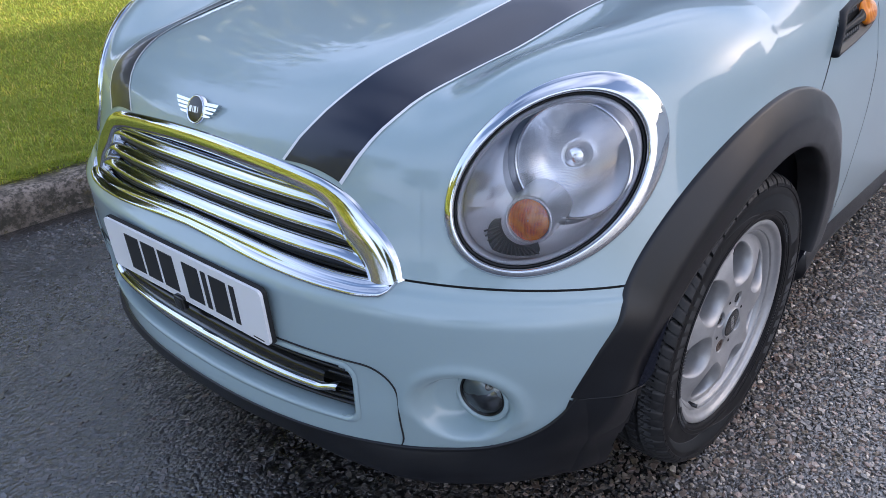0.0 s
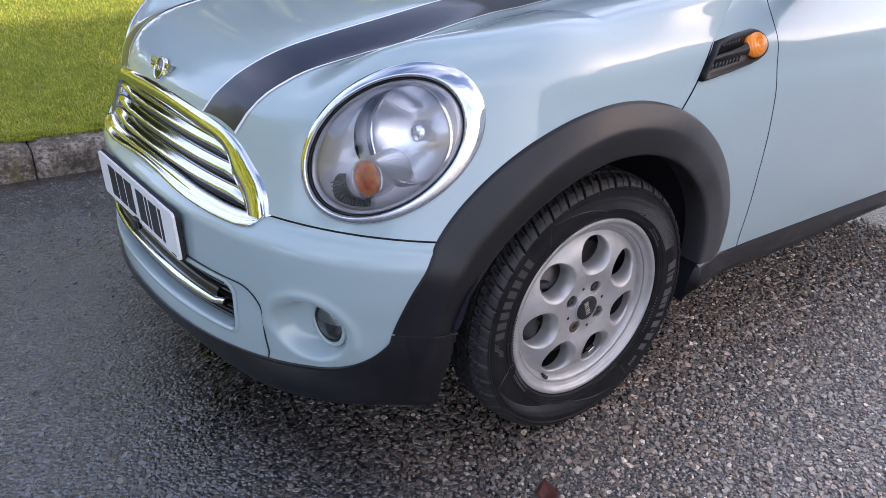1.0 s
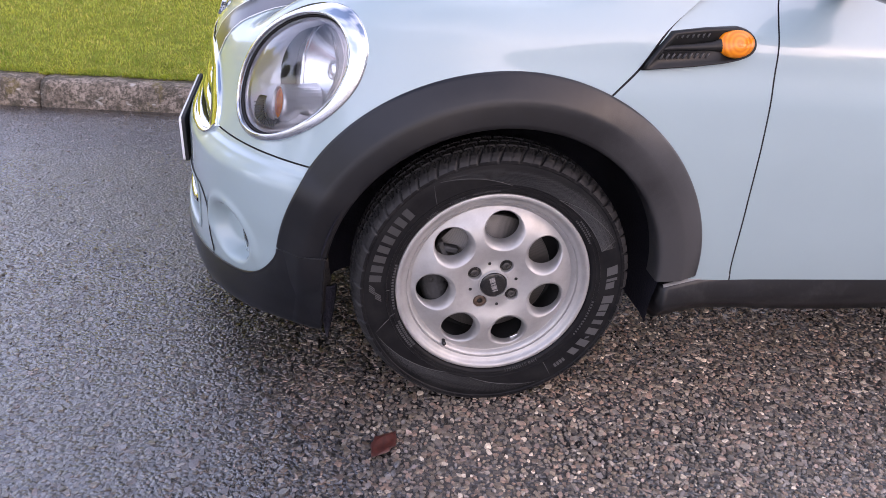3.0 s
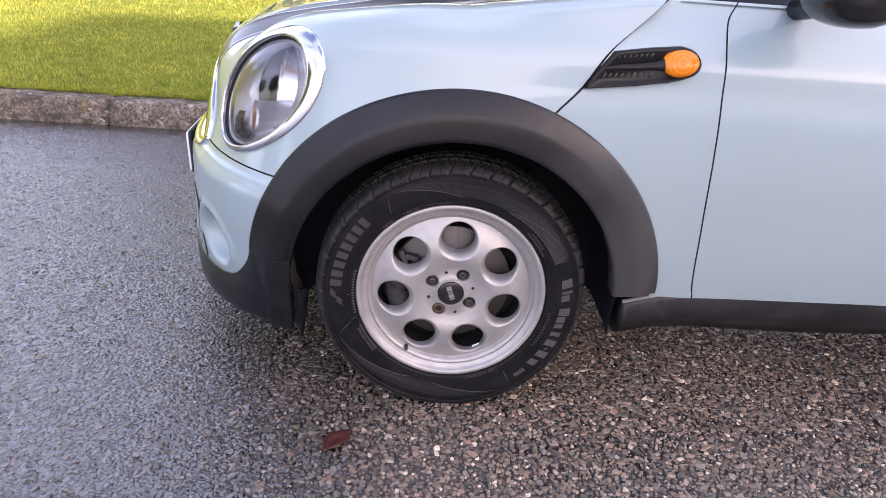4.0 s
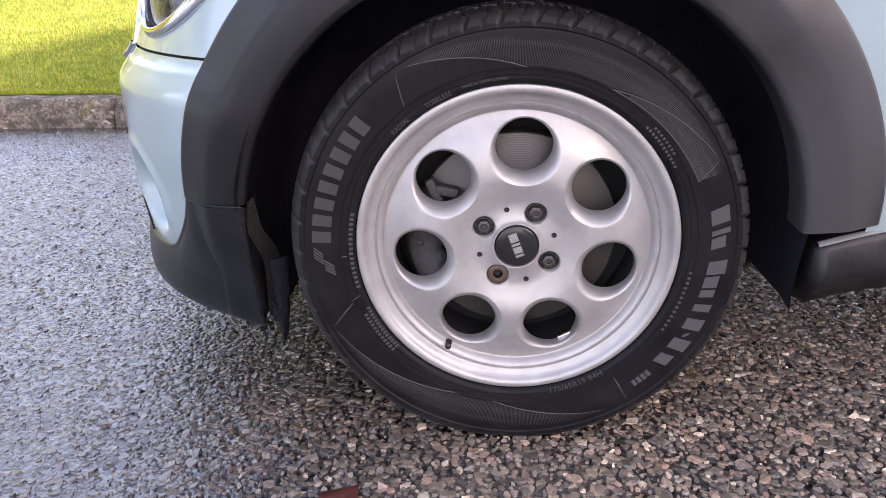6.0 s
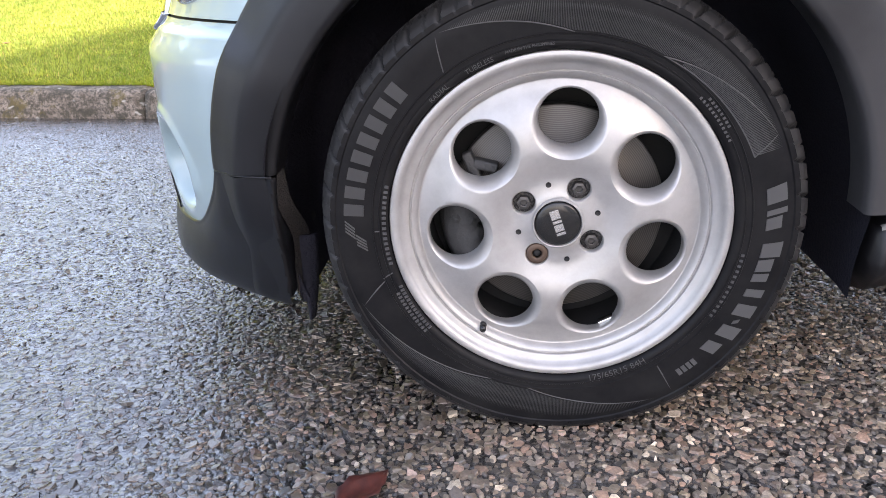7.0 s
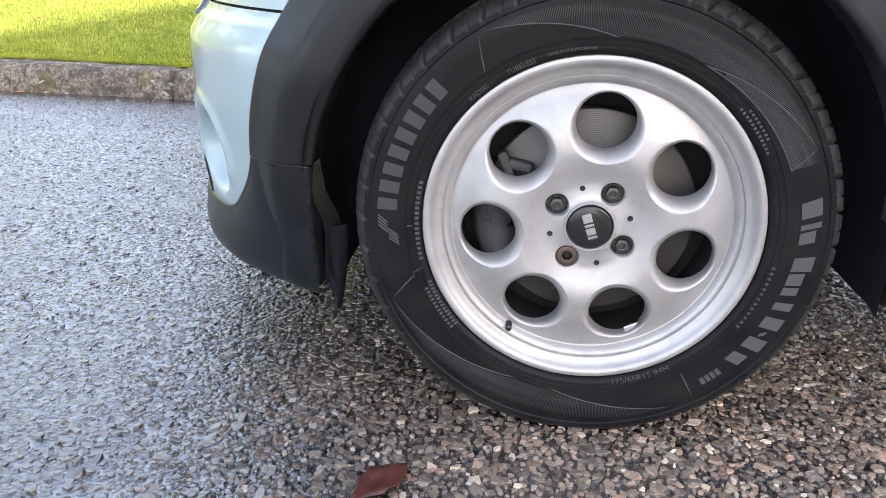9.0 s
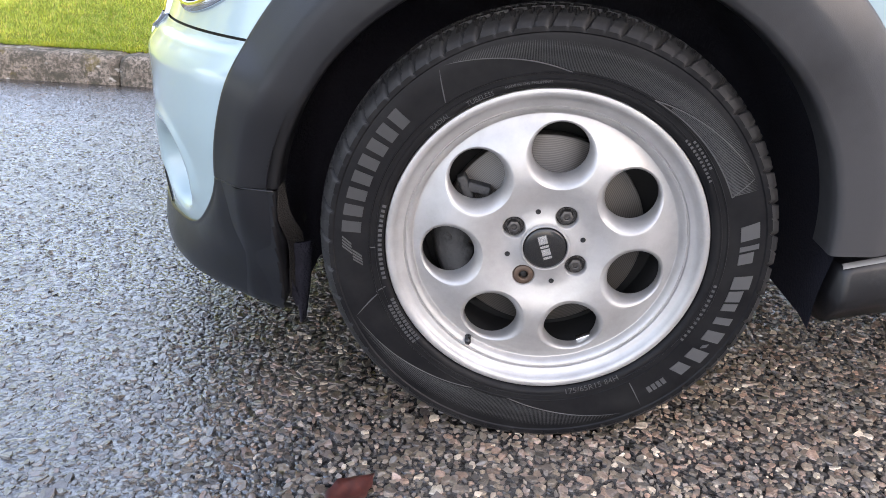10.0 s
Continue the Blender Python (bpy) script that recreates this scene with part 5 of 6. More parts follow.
    round_bowl("bulb_shield", RC[0] - 0.004, RC[1] + 0.006, [(0.024, -0.100), (0.021, -0.072), (0.018, -0.064), (0.010, -0.060), (0.001, -0.059)], REFLECTOR)
    # direction indicator: chrome barrel with an amber front
    IU, IV = INDICATOR
    a2 = np.linspace(0, 2 * np.pi, 48, endpoint=False)
    round_bowl("indicator_barrel", IU, IV, [(0.050, -0.090), (0.042, -0.050), (0.0385, -0.020), (0.0375, -0.012), (0.0335, -0.011), (0.0325, -0.017)], BARREL)
    round_bowl("indicator", IU, IV, [(0.0335, -0.018), (0.031, -0.015), (0.022, -0.012), (0.010, -0.0105), (0.001, -0.010)], AMBER)
    # dark ribbed fan beside and below it
    def fan_pt(r, ang, d):
        u, v = IU + r * math.cos(ang), IV + r * math.sin(ang)
        k = max(1.0, math.hypot((u - LSHIFT) / (LA * 0.73), v / (LB * 0.73)))
        return on_lamp(LSHIFT + (u - LSHIFT) / k, v / k, d)
    P = [fan_pt(0.036 + 0.030 * g * math.sin(math.pi * f) ** 0.45, radians(132 + 132 * f), -0.0125 - 0.010 * (1 - g)) for f in np.linspace(0, 1, 40) for g in np.linspace(0, 1, 6)]
    fan = oriented(mesh_ob("fan_plate", P, grid_faces(40, 6), TRIM_GREY, ring))
    made.append(fan)
    for a in np.linspace(150, 244, 15):
        V, F = tube([fan_pt(0.040, radians(a), -0.0195), fan_pt(0.064, radians(a + 5), -0.0118)], 0.0013, 6)
        made.append(mesh_ob("fan_rib", V, F, FAN_RIB, ring))
    return made


INDICATOR = (-0.078, -0.027)
_lamp = headlamp()
_right = mirrored(_lamp[0])
for o in _lamp[1:]:
    mirrored(o, _right)
_lamp_box = mesh_ob("lamp_pod", *turned([(0.0001, -0.07), (0.12, -0.06), (0.14, 0.09)], 32), COLLAR, car)
_rot = Matrix((tuple(L1), tuple(-LN), tuple(L2))).transposed().to_4x4()
_lamp_box.data.transform(Matrix.Translation(Vector(LC - 0.115 * LN)) @ _rot)
mirrored(_lamp_box)


# ---- grille ----
def front_x(y, z, off=0.0):
    """The nose's x at a height and distance from the middle."""
    y = np.asarray(y, float)
    a = np.interp(z, ZF(_ts), _sa)
    w = np.interp(z, _sz, _sw)
    k = np.interp(z, _sz, _sk)
    return -(a + off) * np.clip(1 - (np.abs(y) / (w + off)) ** k, 0, 1) ** (1 / k)


def grille_x(y, z):
    """The plane of the grille, curved in plan."""
    a = 0.684 - 0.045 * (z - 0.512) / 0.178
    w = 0.866 - 0.047 * (z - 0.512) / 0.178
    return -a * (1 - (abs(y) / w) ** K) ** (1 / K)


def trim_x(y, z):
    """The face that the lower trim lies on: the grille's plane, or the bumper where it swells past it."""
    return min(grille_x(y, z), float(front_x(y, z)) - 0.001)


grille = mesh_ob("grille", *(lambda ys: ([(float(front_x(y, z, -0.055)), y, z) for y in ys for z in np.linspace(0.50, 0.72, 8)], grid_faces(len(ys), 8)))(np.linspace(-0.47, 0.47, 40)), DARK, car, label="chrome-slatted radiator grille")


def front_band(name, zc_fun, prof, y0, y1, n, material, parent, label="", face=front_x, round_end=0.0):
    """A moulding across the nose: prof gives (rise along the face, stand-out)."""
    ys = np.linspace(y0, y1, n)
    P = np.zeros((n, len(prof), 3))
    for i, y in enumerate(ys):
        for j, (dz, out) in enumerate(prof):
            if round_end:
                e = max(0.0, (abs(y) - max(y0, y1) + round_end) / round_end)
                dz = 0.011 + (dz - 0.011) * math.sqrt(max(0.02, 1 - e * e))
            z = float(zc_fun(abs(y))) + dz
            P[i, j] = (float(face(y, z)) - out, y, z)
    ob = mesh_ob(name, P.reshape(-1, 3).tolist(), grid_faces(n, len(prof)), material, parent, label=label)
    return oriented(ob)


# chrome surround: top band that turns down at the ends
_path = [(y, float(GT(y))) for y in np.linspace(0, 0.40, 40)] + [(float(y), float(GT(y))) for y in np.linspace(0.405, 0.481, 22)]
_rows = []
for i, (y, z) in enumerate(_path):
    y2, z2 = _path[min(i + 1, len(_path) - 1)]
    y1, z1 = _path[max(i - 1, 0)]
    t = np.array((y2 - y1, z2 - z1))
    t /= np.linalg.norm(t)
    n = np.array((t[1], -t[0]))  # towards the grille's middle
    wid = 0.034 + 0.020 * smoothstep(0.33, 0.42, y)
    row = []
    for f, out in ((-0.03, -0.008), (0.0, 0.003), (0.05, 0.006), (0.30, 0.0078), (0.72, 0.0066), (0.93, 0.0035), (1.0, -0.004), (1.0, -0.03)):
        yy, zz = y + n[0] * wid * f, z + n[1] * wid * f
        row.append((float(grille_x(yy, zz)) - out, -yy, zz))
    _rows.append(row)
panel("grille_surround", np.array(_rows), CHROME, grille, label="bright chrome grille surround")
front_band("grille_lower_trim", GB, [(-0.001, -0.006), (0.0, 0.004), (0.003, 0.008), (0.007, 0.009), (0.011, 0.006), (0.0125, 0.003), (0.015, 0.005), (0.020, 0.002), (0.023, -0.006), (0.023, -0.03)], -0.478, 0.478, 120, CHROME, grille, face=trim_x, round_end=0.02)
for k, (zc, ye) in enumerate(((0.6445, 0.352), (0.606, 0.396), (0.567, 0.424))):
    drop = lambda y, zc=zc, ye=ye: zc - 0.010 * (y / 0.4) ** 2 - 0.006 * smoothstep(0.85 * ye, ye, y)
    front_band("slat", drop, [(0.0115, -0.026), (0.0085, -0.012), (0.004, -0.005), (-0.002, -0.0005), (-0.007, 0.0012), (-0.0105, -0.0015), (-0.0115, -0.008), (-0.010, -0.026)], -ye, ye, 90, CHROME, grille, face=grille_x)
    front_band("slat_back", lambda y, zc=zc: zc - 0.010 * (y / 0.4) ** 2 - 0.021, [(0.009, -0.030), (0.006, -0.018), (-0.006, -0.018), (-0.009, -0.030)], -ye - 0.015, ye + 0.015, 60, PLASTIC, grille, face=grille_x)

# ---- lower intake ----
intake = front_band("lower_intake", lambda y: 0.314, [(0.056, -0.045), (0.0, -0.050), (-0.056, -0.045)], -0.41, 0.41, 60, DARK, car, label="black lower air intake with a chrome bar")
for dz in (0.042, 0.030, 0.018, -0.014, -0.026, -0.038):
    front_band("intake_rib", lambda y, dz=dz: 0.314 + dz, [(0.003, -0.034), (0.002, -0.018), (-0.002, -0.018), (-0.003, -0.034)], -0.402, 0.402, 60, GLOSSBLACK, intake)
front_band("bumper_bar", lambda y: 0.325 - 0.012 * (y / 0.35) ** 2, [(0.022, -0.026), (0.020, -0.012), (0.012, -0.008), (-0.010, -0.008), (-0.016, -0.014), (-0.018, -0.026)], -0.34, 0.34, 60, GLOSSBLACK, intake)
front_band("chrome_bar", lambda y: 0.310 - 0.004 * (y / 0.35) ** 2 + 0.010 * smoothstep(0.33, 0.37, y), [(0.008, -0.012), (0.007, -0.004), (0.002, 0.002), (-0.004, 0.002), (-0.008, -0.004), (-0.008, -0.012)], -0.372, 0.372, 80, CHROME, intake)


def contour_tube(name, pts, r, material, parent, closed=True):
    V, F = tube(pts, r, 8, closed)
    return mesh_ob(name, V, F, material, parent)


def rounded_path(y0, y1, z0, z1, rad, n=10):
    out = []
    for cy, cz, a0 in ((y1 - rad, z0 + rad, -90), (y1 - rad, z1 - rad, 0), (y0 + rad, z1 - rad, 90), (y0 + rad, z0 + rad, 180)):
        for k in range(n + 1):
            a = radians(a0 + 90 * k / n)
            out.append((cy + rad * math.cos(a), cz + rad * math.sin(a)))
    # fill the long sides
    full = []
    for i, (y, z) in enumerate(out):
        y2, z2 = out[(i + 1) % len(out)]
        m = max(1, int(math.hypot(y2 - y, z2 - z) / 0.02))
        full += [(y + (y2 - y) * k / m, z + (z2 - z) * k / m) for k in range(m)]
    return full


# painted lip of the opening, falling inwards
_o = rounded_path(-0.408, 0.408, 0.258, 0.370, 0.024)
_P = []
for y, z in _o:
    cy, cz = y * 0.0, 0.314
    row = []
    for f, out in ((1.16, 0.0012), (1.08, 0.0035), (1.02, 0.004), (0.965, 0.0), (0.93, -0.012), (0.92, -0.04)):
        yy, zz = (y - np.sign(y) * min(abs(y), 0.36)) * f + np.sign(y) * min(abs(y), 0.36), cz + (z - cz) * f
        row.append((float(front_x(yy, zz)) - out, yy, zz))
    _P.append(row)
_P = np.array(_P)
oriented(mesh_ob("intake_lip", _P.reshape(-1, 3).tolist(), grid_faces(len(_o), 6, close_u=True), PAINT, intake))
# shut line of the insert panel
contour_tube("insert_gap", [(float(front_x(y, z)) - 0.0012, y, z) for y, z in rounded_path(-0.483, 0.483, 0.19, 0.384, 0.055)], 0.0016, DARK, intake)

# ---- fog lamps ----
FOG_BOWL = mat("grey_fog_bowl", (0.30, 0.29, 0.31), 0.25, 0.8)


def fog_lamp():
    ax = Vector((-0.975, -0.22, 0.0)).normalized()
    c = Vector(FOG) + Vector(F1 * 0.032) - Vector(FN) * 0.026 + Vector((0, 0, 0.010))
    rot = ax.to_track_quat("Z", "Y").to_matrix().to_4x4()
    M = Matrix.Translation(c) @ rot

    def turn(name, prof, material, parent):
        n = 48
        V = [M @ Vector((r * math.cos(2 * math.pi * i / n), r * math.sin(2 * math.pi * i / n), d)) for i in range(n) for r, d in prof]
        return oriented(mesh_ob(name, V, grid_faces(n, len(prof), close_u=True), material, parent))
    ring = turn("fog_lamp", [(0.0505, -0.03), (0.0505, 0.004), (0.049, 0.006), (0.0425, 0.006), (0.0415, 0.0)], PAINT, car)
    tagged(ring, "round fog lamp set in the bumper")
    a = turn("fog_bezel", [(0.042, 0.0), (0.0405, 0.004), (0.038, 0.003), (0.0365, -0.006)], GLOSSBLACK, ring)
    b = turn("fog_lens", [(0.038, 0.001), (0.032, 0.006), (0.020, 0.010), (0.0005, 0.012)], CLEAR, ring)
    d = turn("fog_reflector", [(0.0375, -0.002), (0.034, -0.010), (0.030, -0.014), (0.029, -0.018), (0.022, -0.026), (0.010, -0.031), (0.0005, -0.032)], FOG_BOWL, ring)
    e = turn("fog_bulb", [(0.0005, -0.017), (0.005, -0.018), (0.007, -0.022), (0.007, -0.032)], TRIM_GREY, ring)
    r2 = mirrored(ring)
    for o in (a, b, d, e):
        mirrored(o, r2)


fog_lamp()

# ---- number plate: its characters as plain bars ----
PL = pose(-0.7305, 0.0, 0.431, 0, -3.5, 2.4)
bm = bmesh.new()
_pp = rounded_path(-0.26, 0.26, -0.0555, 0.0555, 0.010, 5)
front_, back_ = [bm.verts.new((0, y, z)) for y, z in _pp], [bm.verts.new((0.006, y, z)) for y, z in _pp]
bm.faces.new(front_)
bm.faces.new(back_[::-1])
for i in range(len(_pp)):
    bm.faces.new((front_[i], back_[i], back_[(i + 1) % len(_pp)], front_[(i + 1) % len(_pp)]))
bmesh.ops.transform(bm, matrix=PL, verts=bm.verts[:])
bmesh.ops.recalc_face_normals(bm, faces=bm.faces[:])
plate = part("number_plate", bm, WHITE, car, "white number plate with black bars", smooth=False)
bm = bmesh.new()
_q = rounded_path(-0.262, 0.262, -0.058, 0.058, 0.012, 5)
front_, back_ = [bm.verts.new((0.0062, y, z)) for y, z in _q], [bm.verts.new((0.014, y, z)) for y, z in _q]
bm.faces.new(front_)
bm.faces.new(back_[::-1])
for i in range(len(_q)):
    bm.faces.new((front_[i], back_[i], back_[(i + 1) % len(_q)], front_[(i + 1) % len(_q)]))
bmesh.ops.transform(bm, matrix=PL, verts=bm.verts[:])
bmesh.ops.recalc_face_normals(bm, faces=bm.faces[:])
part("plate_backing", bm, DARK, plate, smooth=False)
_y = 0.183
for w, gap in ((0.050, 0.011), (0.050, 0.011), (0.050, 0.033), (0.050, 0.011), (0.014, 0.011), (0.050, 0.011), (0.014, 0.0)):
    bm = box(-0.0012, 0.0, _y - w, _y, -0.0395, 0.0395)
    bmesh.ops.transform(bm, matrix=PL, verts=bm.verts[:])
    part("plate_bar", bm, INK, plate, smooth=False)
    _y -= w + gap
part("small_print_bar", (lambda b: (bmesh.ops.transform(b, matrix=PL, verts=b.verts[:]), b)[1])(box(-0.0006, 0.0, -0.245, -0.215, -0.051, -0.0485)), INK, plate, smooth=False)

bm = box(-0.010, 0.004, -0.016, 0.012, -0.074, -0.046, 0.003)
bmesh.ops.transform(bm, matrix=PL @ Matrix.Translation((0, 0.015, 0)), verts=bm.verts[:])
part("plate_clip", bm, GLOSSBLACK, plate, "small black plate clip")

# ---- badge: a ringed disc with wings, in plain shapes ----
_bz = 0.733
BM = Matrix.Translation((float(front_x(0, _bz)) - 0.004, 0, _bz)) @ Matrix.Rotation(radians(22), 4, "Y")


def badge_disc(prof, n=40):
    V = [BM @ Vector((-d, r * math.cos(2 * math.pi * i / n), r * math.sin(2 * math.pi * i / n))) for i in range(n) for r, d in prof]
    return V, grid_faces(n, len(prof), close_u=True)


badge = oriented(mesh_ob("bonnet_badge", *badge_disc([(0.0265, -0.004), (0.0265, 0.004), (0.0245, 0.006), (0.0225, 0.004)]), CHROME, car, label="winged chrome bonnet badge"))
oriented(mesh_ob("badge_disc", *badge_disc([(0.0225, 0.0045), (0.012, 0.0055), (0.0005, 0.0058)]), GLOSSBLACK, badge))
for s in (1, -1):
    for k, (ln, z) in enumerate(((0.066, 0.0135), (0.062, 0.0065), (0.056, -0.0005), (0.048, -0.0075))):
        bm = bmesh.new()
        yo = s * ln
        yi = s * 0.022
        pts = [(yi, z - 0.0028), (yi, z + 0.0028), (yo, z + 0.0045 - 0.001 * k), (yo - s * 0.004, z - 0.0015)]
        f_, b_ = [bm.verts.new(BM @ Vector((-0.0042, y, zz))) for y, zz in pts], [bm.verts.new(BM @ Vector((0.003, y, zz))) for y, zz in pts]
        bm.faces.new(f_)
        for i in range(4):
            bm.faces.new((f_[i], b_[i], b_[(i + 1) % 4], f_[(i + 1) % 4]))
        bmesh.ops.recalc_face_normals(bm, faces=bm.faces[:])
        part("badge_wing", bm, CHROME, badge, smooth=False)
_k = 0
for y, w in ((0.0125, 0.007), (0.0045, 0.002), (-0.0025, 0.006), (-0.0105, 0.002)):
    bm = box(-0.0066, -0.0045, y - w / 2, y + w / 2, -0.0055, 0.0055)
    bmesh.ops.transform(bm, matrix=BM, verts=bm.verts[:])
    part("badge_bar", bm, SATIN, badge, smooth=False)

# ---- bonnet stripes ----
S_IN = curve([(-0.64, 0.218), (-0.625, 0.244), (-0.603, 0.273), (-0.573, 0.294), (-0.543, 0.306), (-0.51, 0.314), (-0.464, 0.319), (-0.366, 0.326), (-0.253, 0.331), (0.0, 0.333), (0.45, 0.333)])
S_OUT = curve([(-0.64, 0.304), (-0.607, 0.355), (-0.588, 0.379), (-0.551, 0.401), (-0.501, 0.412), (-0.448, 0.420), (-0.368, 0.430), (-0.266, 0.444), (-0.152, 0.456), (-0.05, 0.467), (0.45, 0.48)])


def stripe(name, fin, fout, x_in, x_out, material, off, nu=7, parent=None):
    """A strip of vinyl on the bonnet between two lines in plan."""
    nv = 90
    P = np.zeros((nv, nu, 3))
    for i, f in enumerate(np.linspace(0, 1, nv)):
        for j, g in enumerate(np.linspace(0, 1, nu)):
            x = (x_in + (x_out - x_in) * g) * (1 - f) ** 1.6 + 0.40 * (1 - (1 - f) ** 1.6)
            y = float(fin(x)) * (1 - g) + float(fout(x)) * g
            P[i, j] = (x, -y, float(top_z(x, y)))
    return panel(name, outward(P, off), material, parent or car)


_st = stripe("bonnet_stripe", S_IN, S_OUT, -0.6255, -0.6070, STRIPE, 0.0018, 30)
tagged(_st, "black vinyl bonnet stripe with white edge")
stripe("pinstripe", lambda x: S_IN(x) - 0.0045, S_IN, -0.6258, -0.6255, PIN, 0.0021, 3)
stripe("pinstripe", S_OUT, lambda x: S_OUT(x) + 0.0045, -0.6070, -0.6065, PIN, 0.0021, 3)

# ---- side scuttle with the indicator repeater ----
SPEAR = mat("satin_black_spear", grey(0.009), 0.36, Specular_IOR_Level=0.28)
def side_pt3(x, z, off=0.0):
    return (x, -(float(half_width(x, z)) + off), z)


def side_plate(name, outline, off, depth, material, parent, inner=None, inset=0.0):
    """A moulded plate on the flank with a rounded edge."""
    n = len(outline)
    cx, cz = sum(p[0] for p in outline) / n, sum(p[1] for p in outline) / n
    bm = bmesh.new()
    rings = []
    for f, o in ((1.0, -0.004), (1.0, off * 0.6), (0.985, off), (0.93, off)) + (((0.86, off - depth),) if depth else ()):
        rings.append([bm.verts.new(side_pt3(cx + (x - cx) * f, cz + (z - cz) * (f if f == 1 else 1 - (1 - f) * 1.8), o)) for x, z in outline])
    for a, b in zip(rings, rings[1:]):
        for i in range(n):
            bm.faces.new((a[i], a[(i + 1) % n], b[(i + 1) % n], b[i]))
    bm.faces.new(rings[-1])
    bmesh.ops.recalc_face_normals(bm, faces=bm.faces[:])
    return part(name, bm, material, parent)


def dense(pts, n=8):
    out = []
    for i, (x, z) in enumerate(pts):
        x2, z2 = pts[(i + 1) % len(pts)]
        out += [(x + (x2 - x) * k / n, z + (z2 - z) * k / n) for k in range(n)]
    return out


_arc = [(0.424 + 0.036 * math.cos(radians(a)), 0.8385 + 0.0285 * math.sin(radians(a))) for a in range(-80, 81, 16)]
_out = dense([(0.229, 0.777), (0.33, 0.7890), (0.408, 0.8015)], 6)[:-6] + [(0.424, 0.8065)] + _arc[1:] + [(0.420, 0.868), (0.36, 0.862), (0.285, 0.851), (0.262, 0.824), (0.245, 0.80)]
scuttle = side_plate("side_scuttle", _out, 0.0125, 0.0070, SPEAR, car)
tagged(scuttle, "black side scuttle vent with an amber repeater")
V, F = [], []
for x, z, r in ((0.262, 0.8175, 0.0035), (0.285, 0.8215, 0.0052), (0.33, 0.8255, 0.0062), (0.37, 0.830, 0.0085), (0.392, 0.834, 0.014)):
    for k in range(12):
        b = 2 * math.pi * k / 12
        V.append(side_pt3(x, z + r * math.sin(b), 0.0075 + 0.7 * min(r, 0.009) * math.cos(b)))
for i in range(4):
    F += [(i * 12 + k, i * 12 + (k + 1) % 12, (i + 1) * 12 + (k + 1) % 12, (i + 1) * 12 + k) for k in range(12)]
mirrored(oriented(mesh_ob("scuttle_spear", V, F, SPEAR, scuttle)))
for x0, x1, z0, z1, n in ((0.292, 0.368, 0.8395, 0.849, 7), (0.262, 0.368, 0.799, 0.8085, 9)):
    for k in range(n):
        x = x0 + (x1 - x0) * (k + 0.5) / n
        dz = 0.09 * (x - x0)
        V, F = tube([side_pt3(x - 0.004, z0 + dz, 0.0058), side_pt3(x + 0.002, z1 + dz, 0.0058)], 0.0022, 6)
        mirrored(mesh_ob("mesh_rib", V, F, TRIM_GREY, scuttle))
_n = 40
_V, _prof = [], [(1.0, 0.0), (1.0, 0.007), (0.93, 0.012), (0.75, 0.0165), (0.45, 0.0195), (0.2, 0.0205), (0.01, 0.021)]
for i in range(_n):
    a = 2 * math.pi * i / _n
    for f, o in _prof:
        _V.append(side_pt3(0.4195 + 0.0385 * f * math.cos(a), 0.8375 + 0.0275 * f * math.sin(a) + 0.003 * f * math.cos(a), o))
REPEATER = mat("amber_repeater", (0.95, 0.27, 0.012), 0.30, Coat_Weight=0.2, Coat_Roughness=0.03)
_wv = node(REPEATER, "ShaderNodeTexWave")
_wv.wave_type, _wv.rings_direction = "RINGS", "SPHERICAL"
_mp = node(REPEATER, "ShaderNodeMapping")
_mp.inputs["Location"].default_value = (-0.4195, 0.8, -0.8375)
link(REPEATER, coords(REPEATER), _mp.inputs["Vector"])
link(REPEATER, _mp.outputs[0], _wv.inputs["Vector"])
_wv.inputs["Scale"].default_value = 40
link(REPEATER, bump(REPEATER, _wv.outputs[0], 0.25, 0.001), bsdf(REPEATER).inputs["Normal"])
link(REPEATER, ramp(REPEATER, _wv.outputs[0], [(0.0, (0.74, 0.18, 0.0)), (1.0, (0.86, 0.27, 0.003))]), bsdf(REPEATER).inputs["Base Color"])
mirrored(oriented(mesh_ob("repeater_lamp", _V, grid_faces(_n, len(_prof), close_u=True), REPEATER, scuttle, label="amber indicator repeater")))

# ---- door mirror ----
def ovoid(c, r, n=24, m=14, p=2.6):
    V = []
    for i in range(n):
        a = 2 * math.pi * i / n
        for j in range(m):
            b = math.pi * (j / (m - 1) - 0.5)
            f = lambda v: math.copysign(abs(v) ** (2 / p), v)
            V.append((c[0] + r[0] * f(math.cos(b)) * f(math.cos(a)), c[1] + r[1] * f(math.cos(b)) * f(math.sin(a)), c[2] + r[2] * f(math.sin(b))))
    return V, grid_faces(n, m, close_u=True)


mirror = oriented(mesh_ob("door_mirror", *ovoid((0.665, -0.905, 1.005), (0.075, 0.105, 0.068)), GLOSSBLACK, car, label="black door mirror"))
_arm = mesh_ob("mirror_arm", *tube([(0.66, -0.72, 0.95), (0.66, -0.80, 0.962), (0.66, -0.86, 0.985)], 0.022, 10), PLASTIC, mirror)
_m2 = mirrored(mirror)
mirrored(_arm, _m2)

# ---- cabin and tail ----
def loft(name, sections, material, parent, label=""):
    n = len(sections[0])
    V = [p for s in sections for p in s]
    F = grid_faces(len(sections), n)
    F += [tuple(range(n))[::-1], tuple((len(sections) - 1) * n + i for i in range(n))]
    return oriented(mesh_ob(name, V, F, material, parent, smooth=True, label=label))


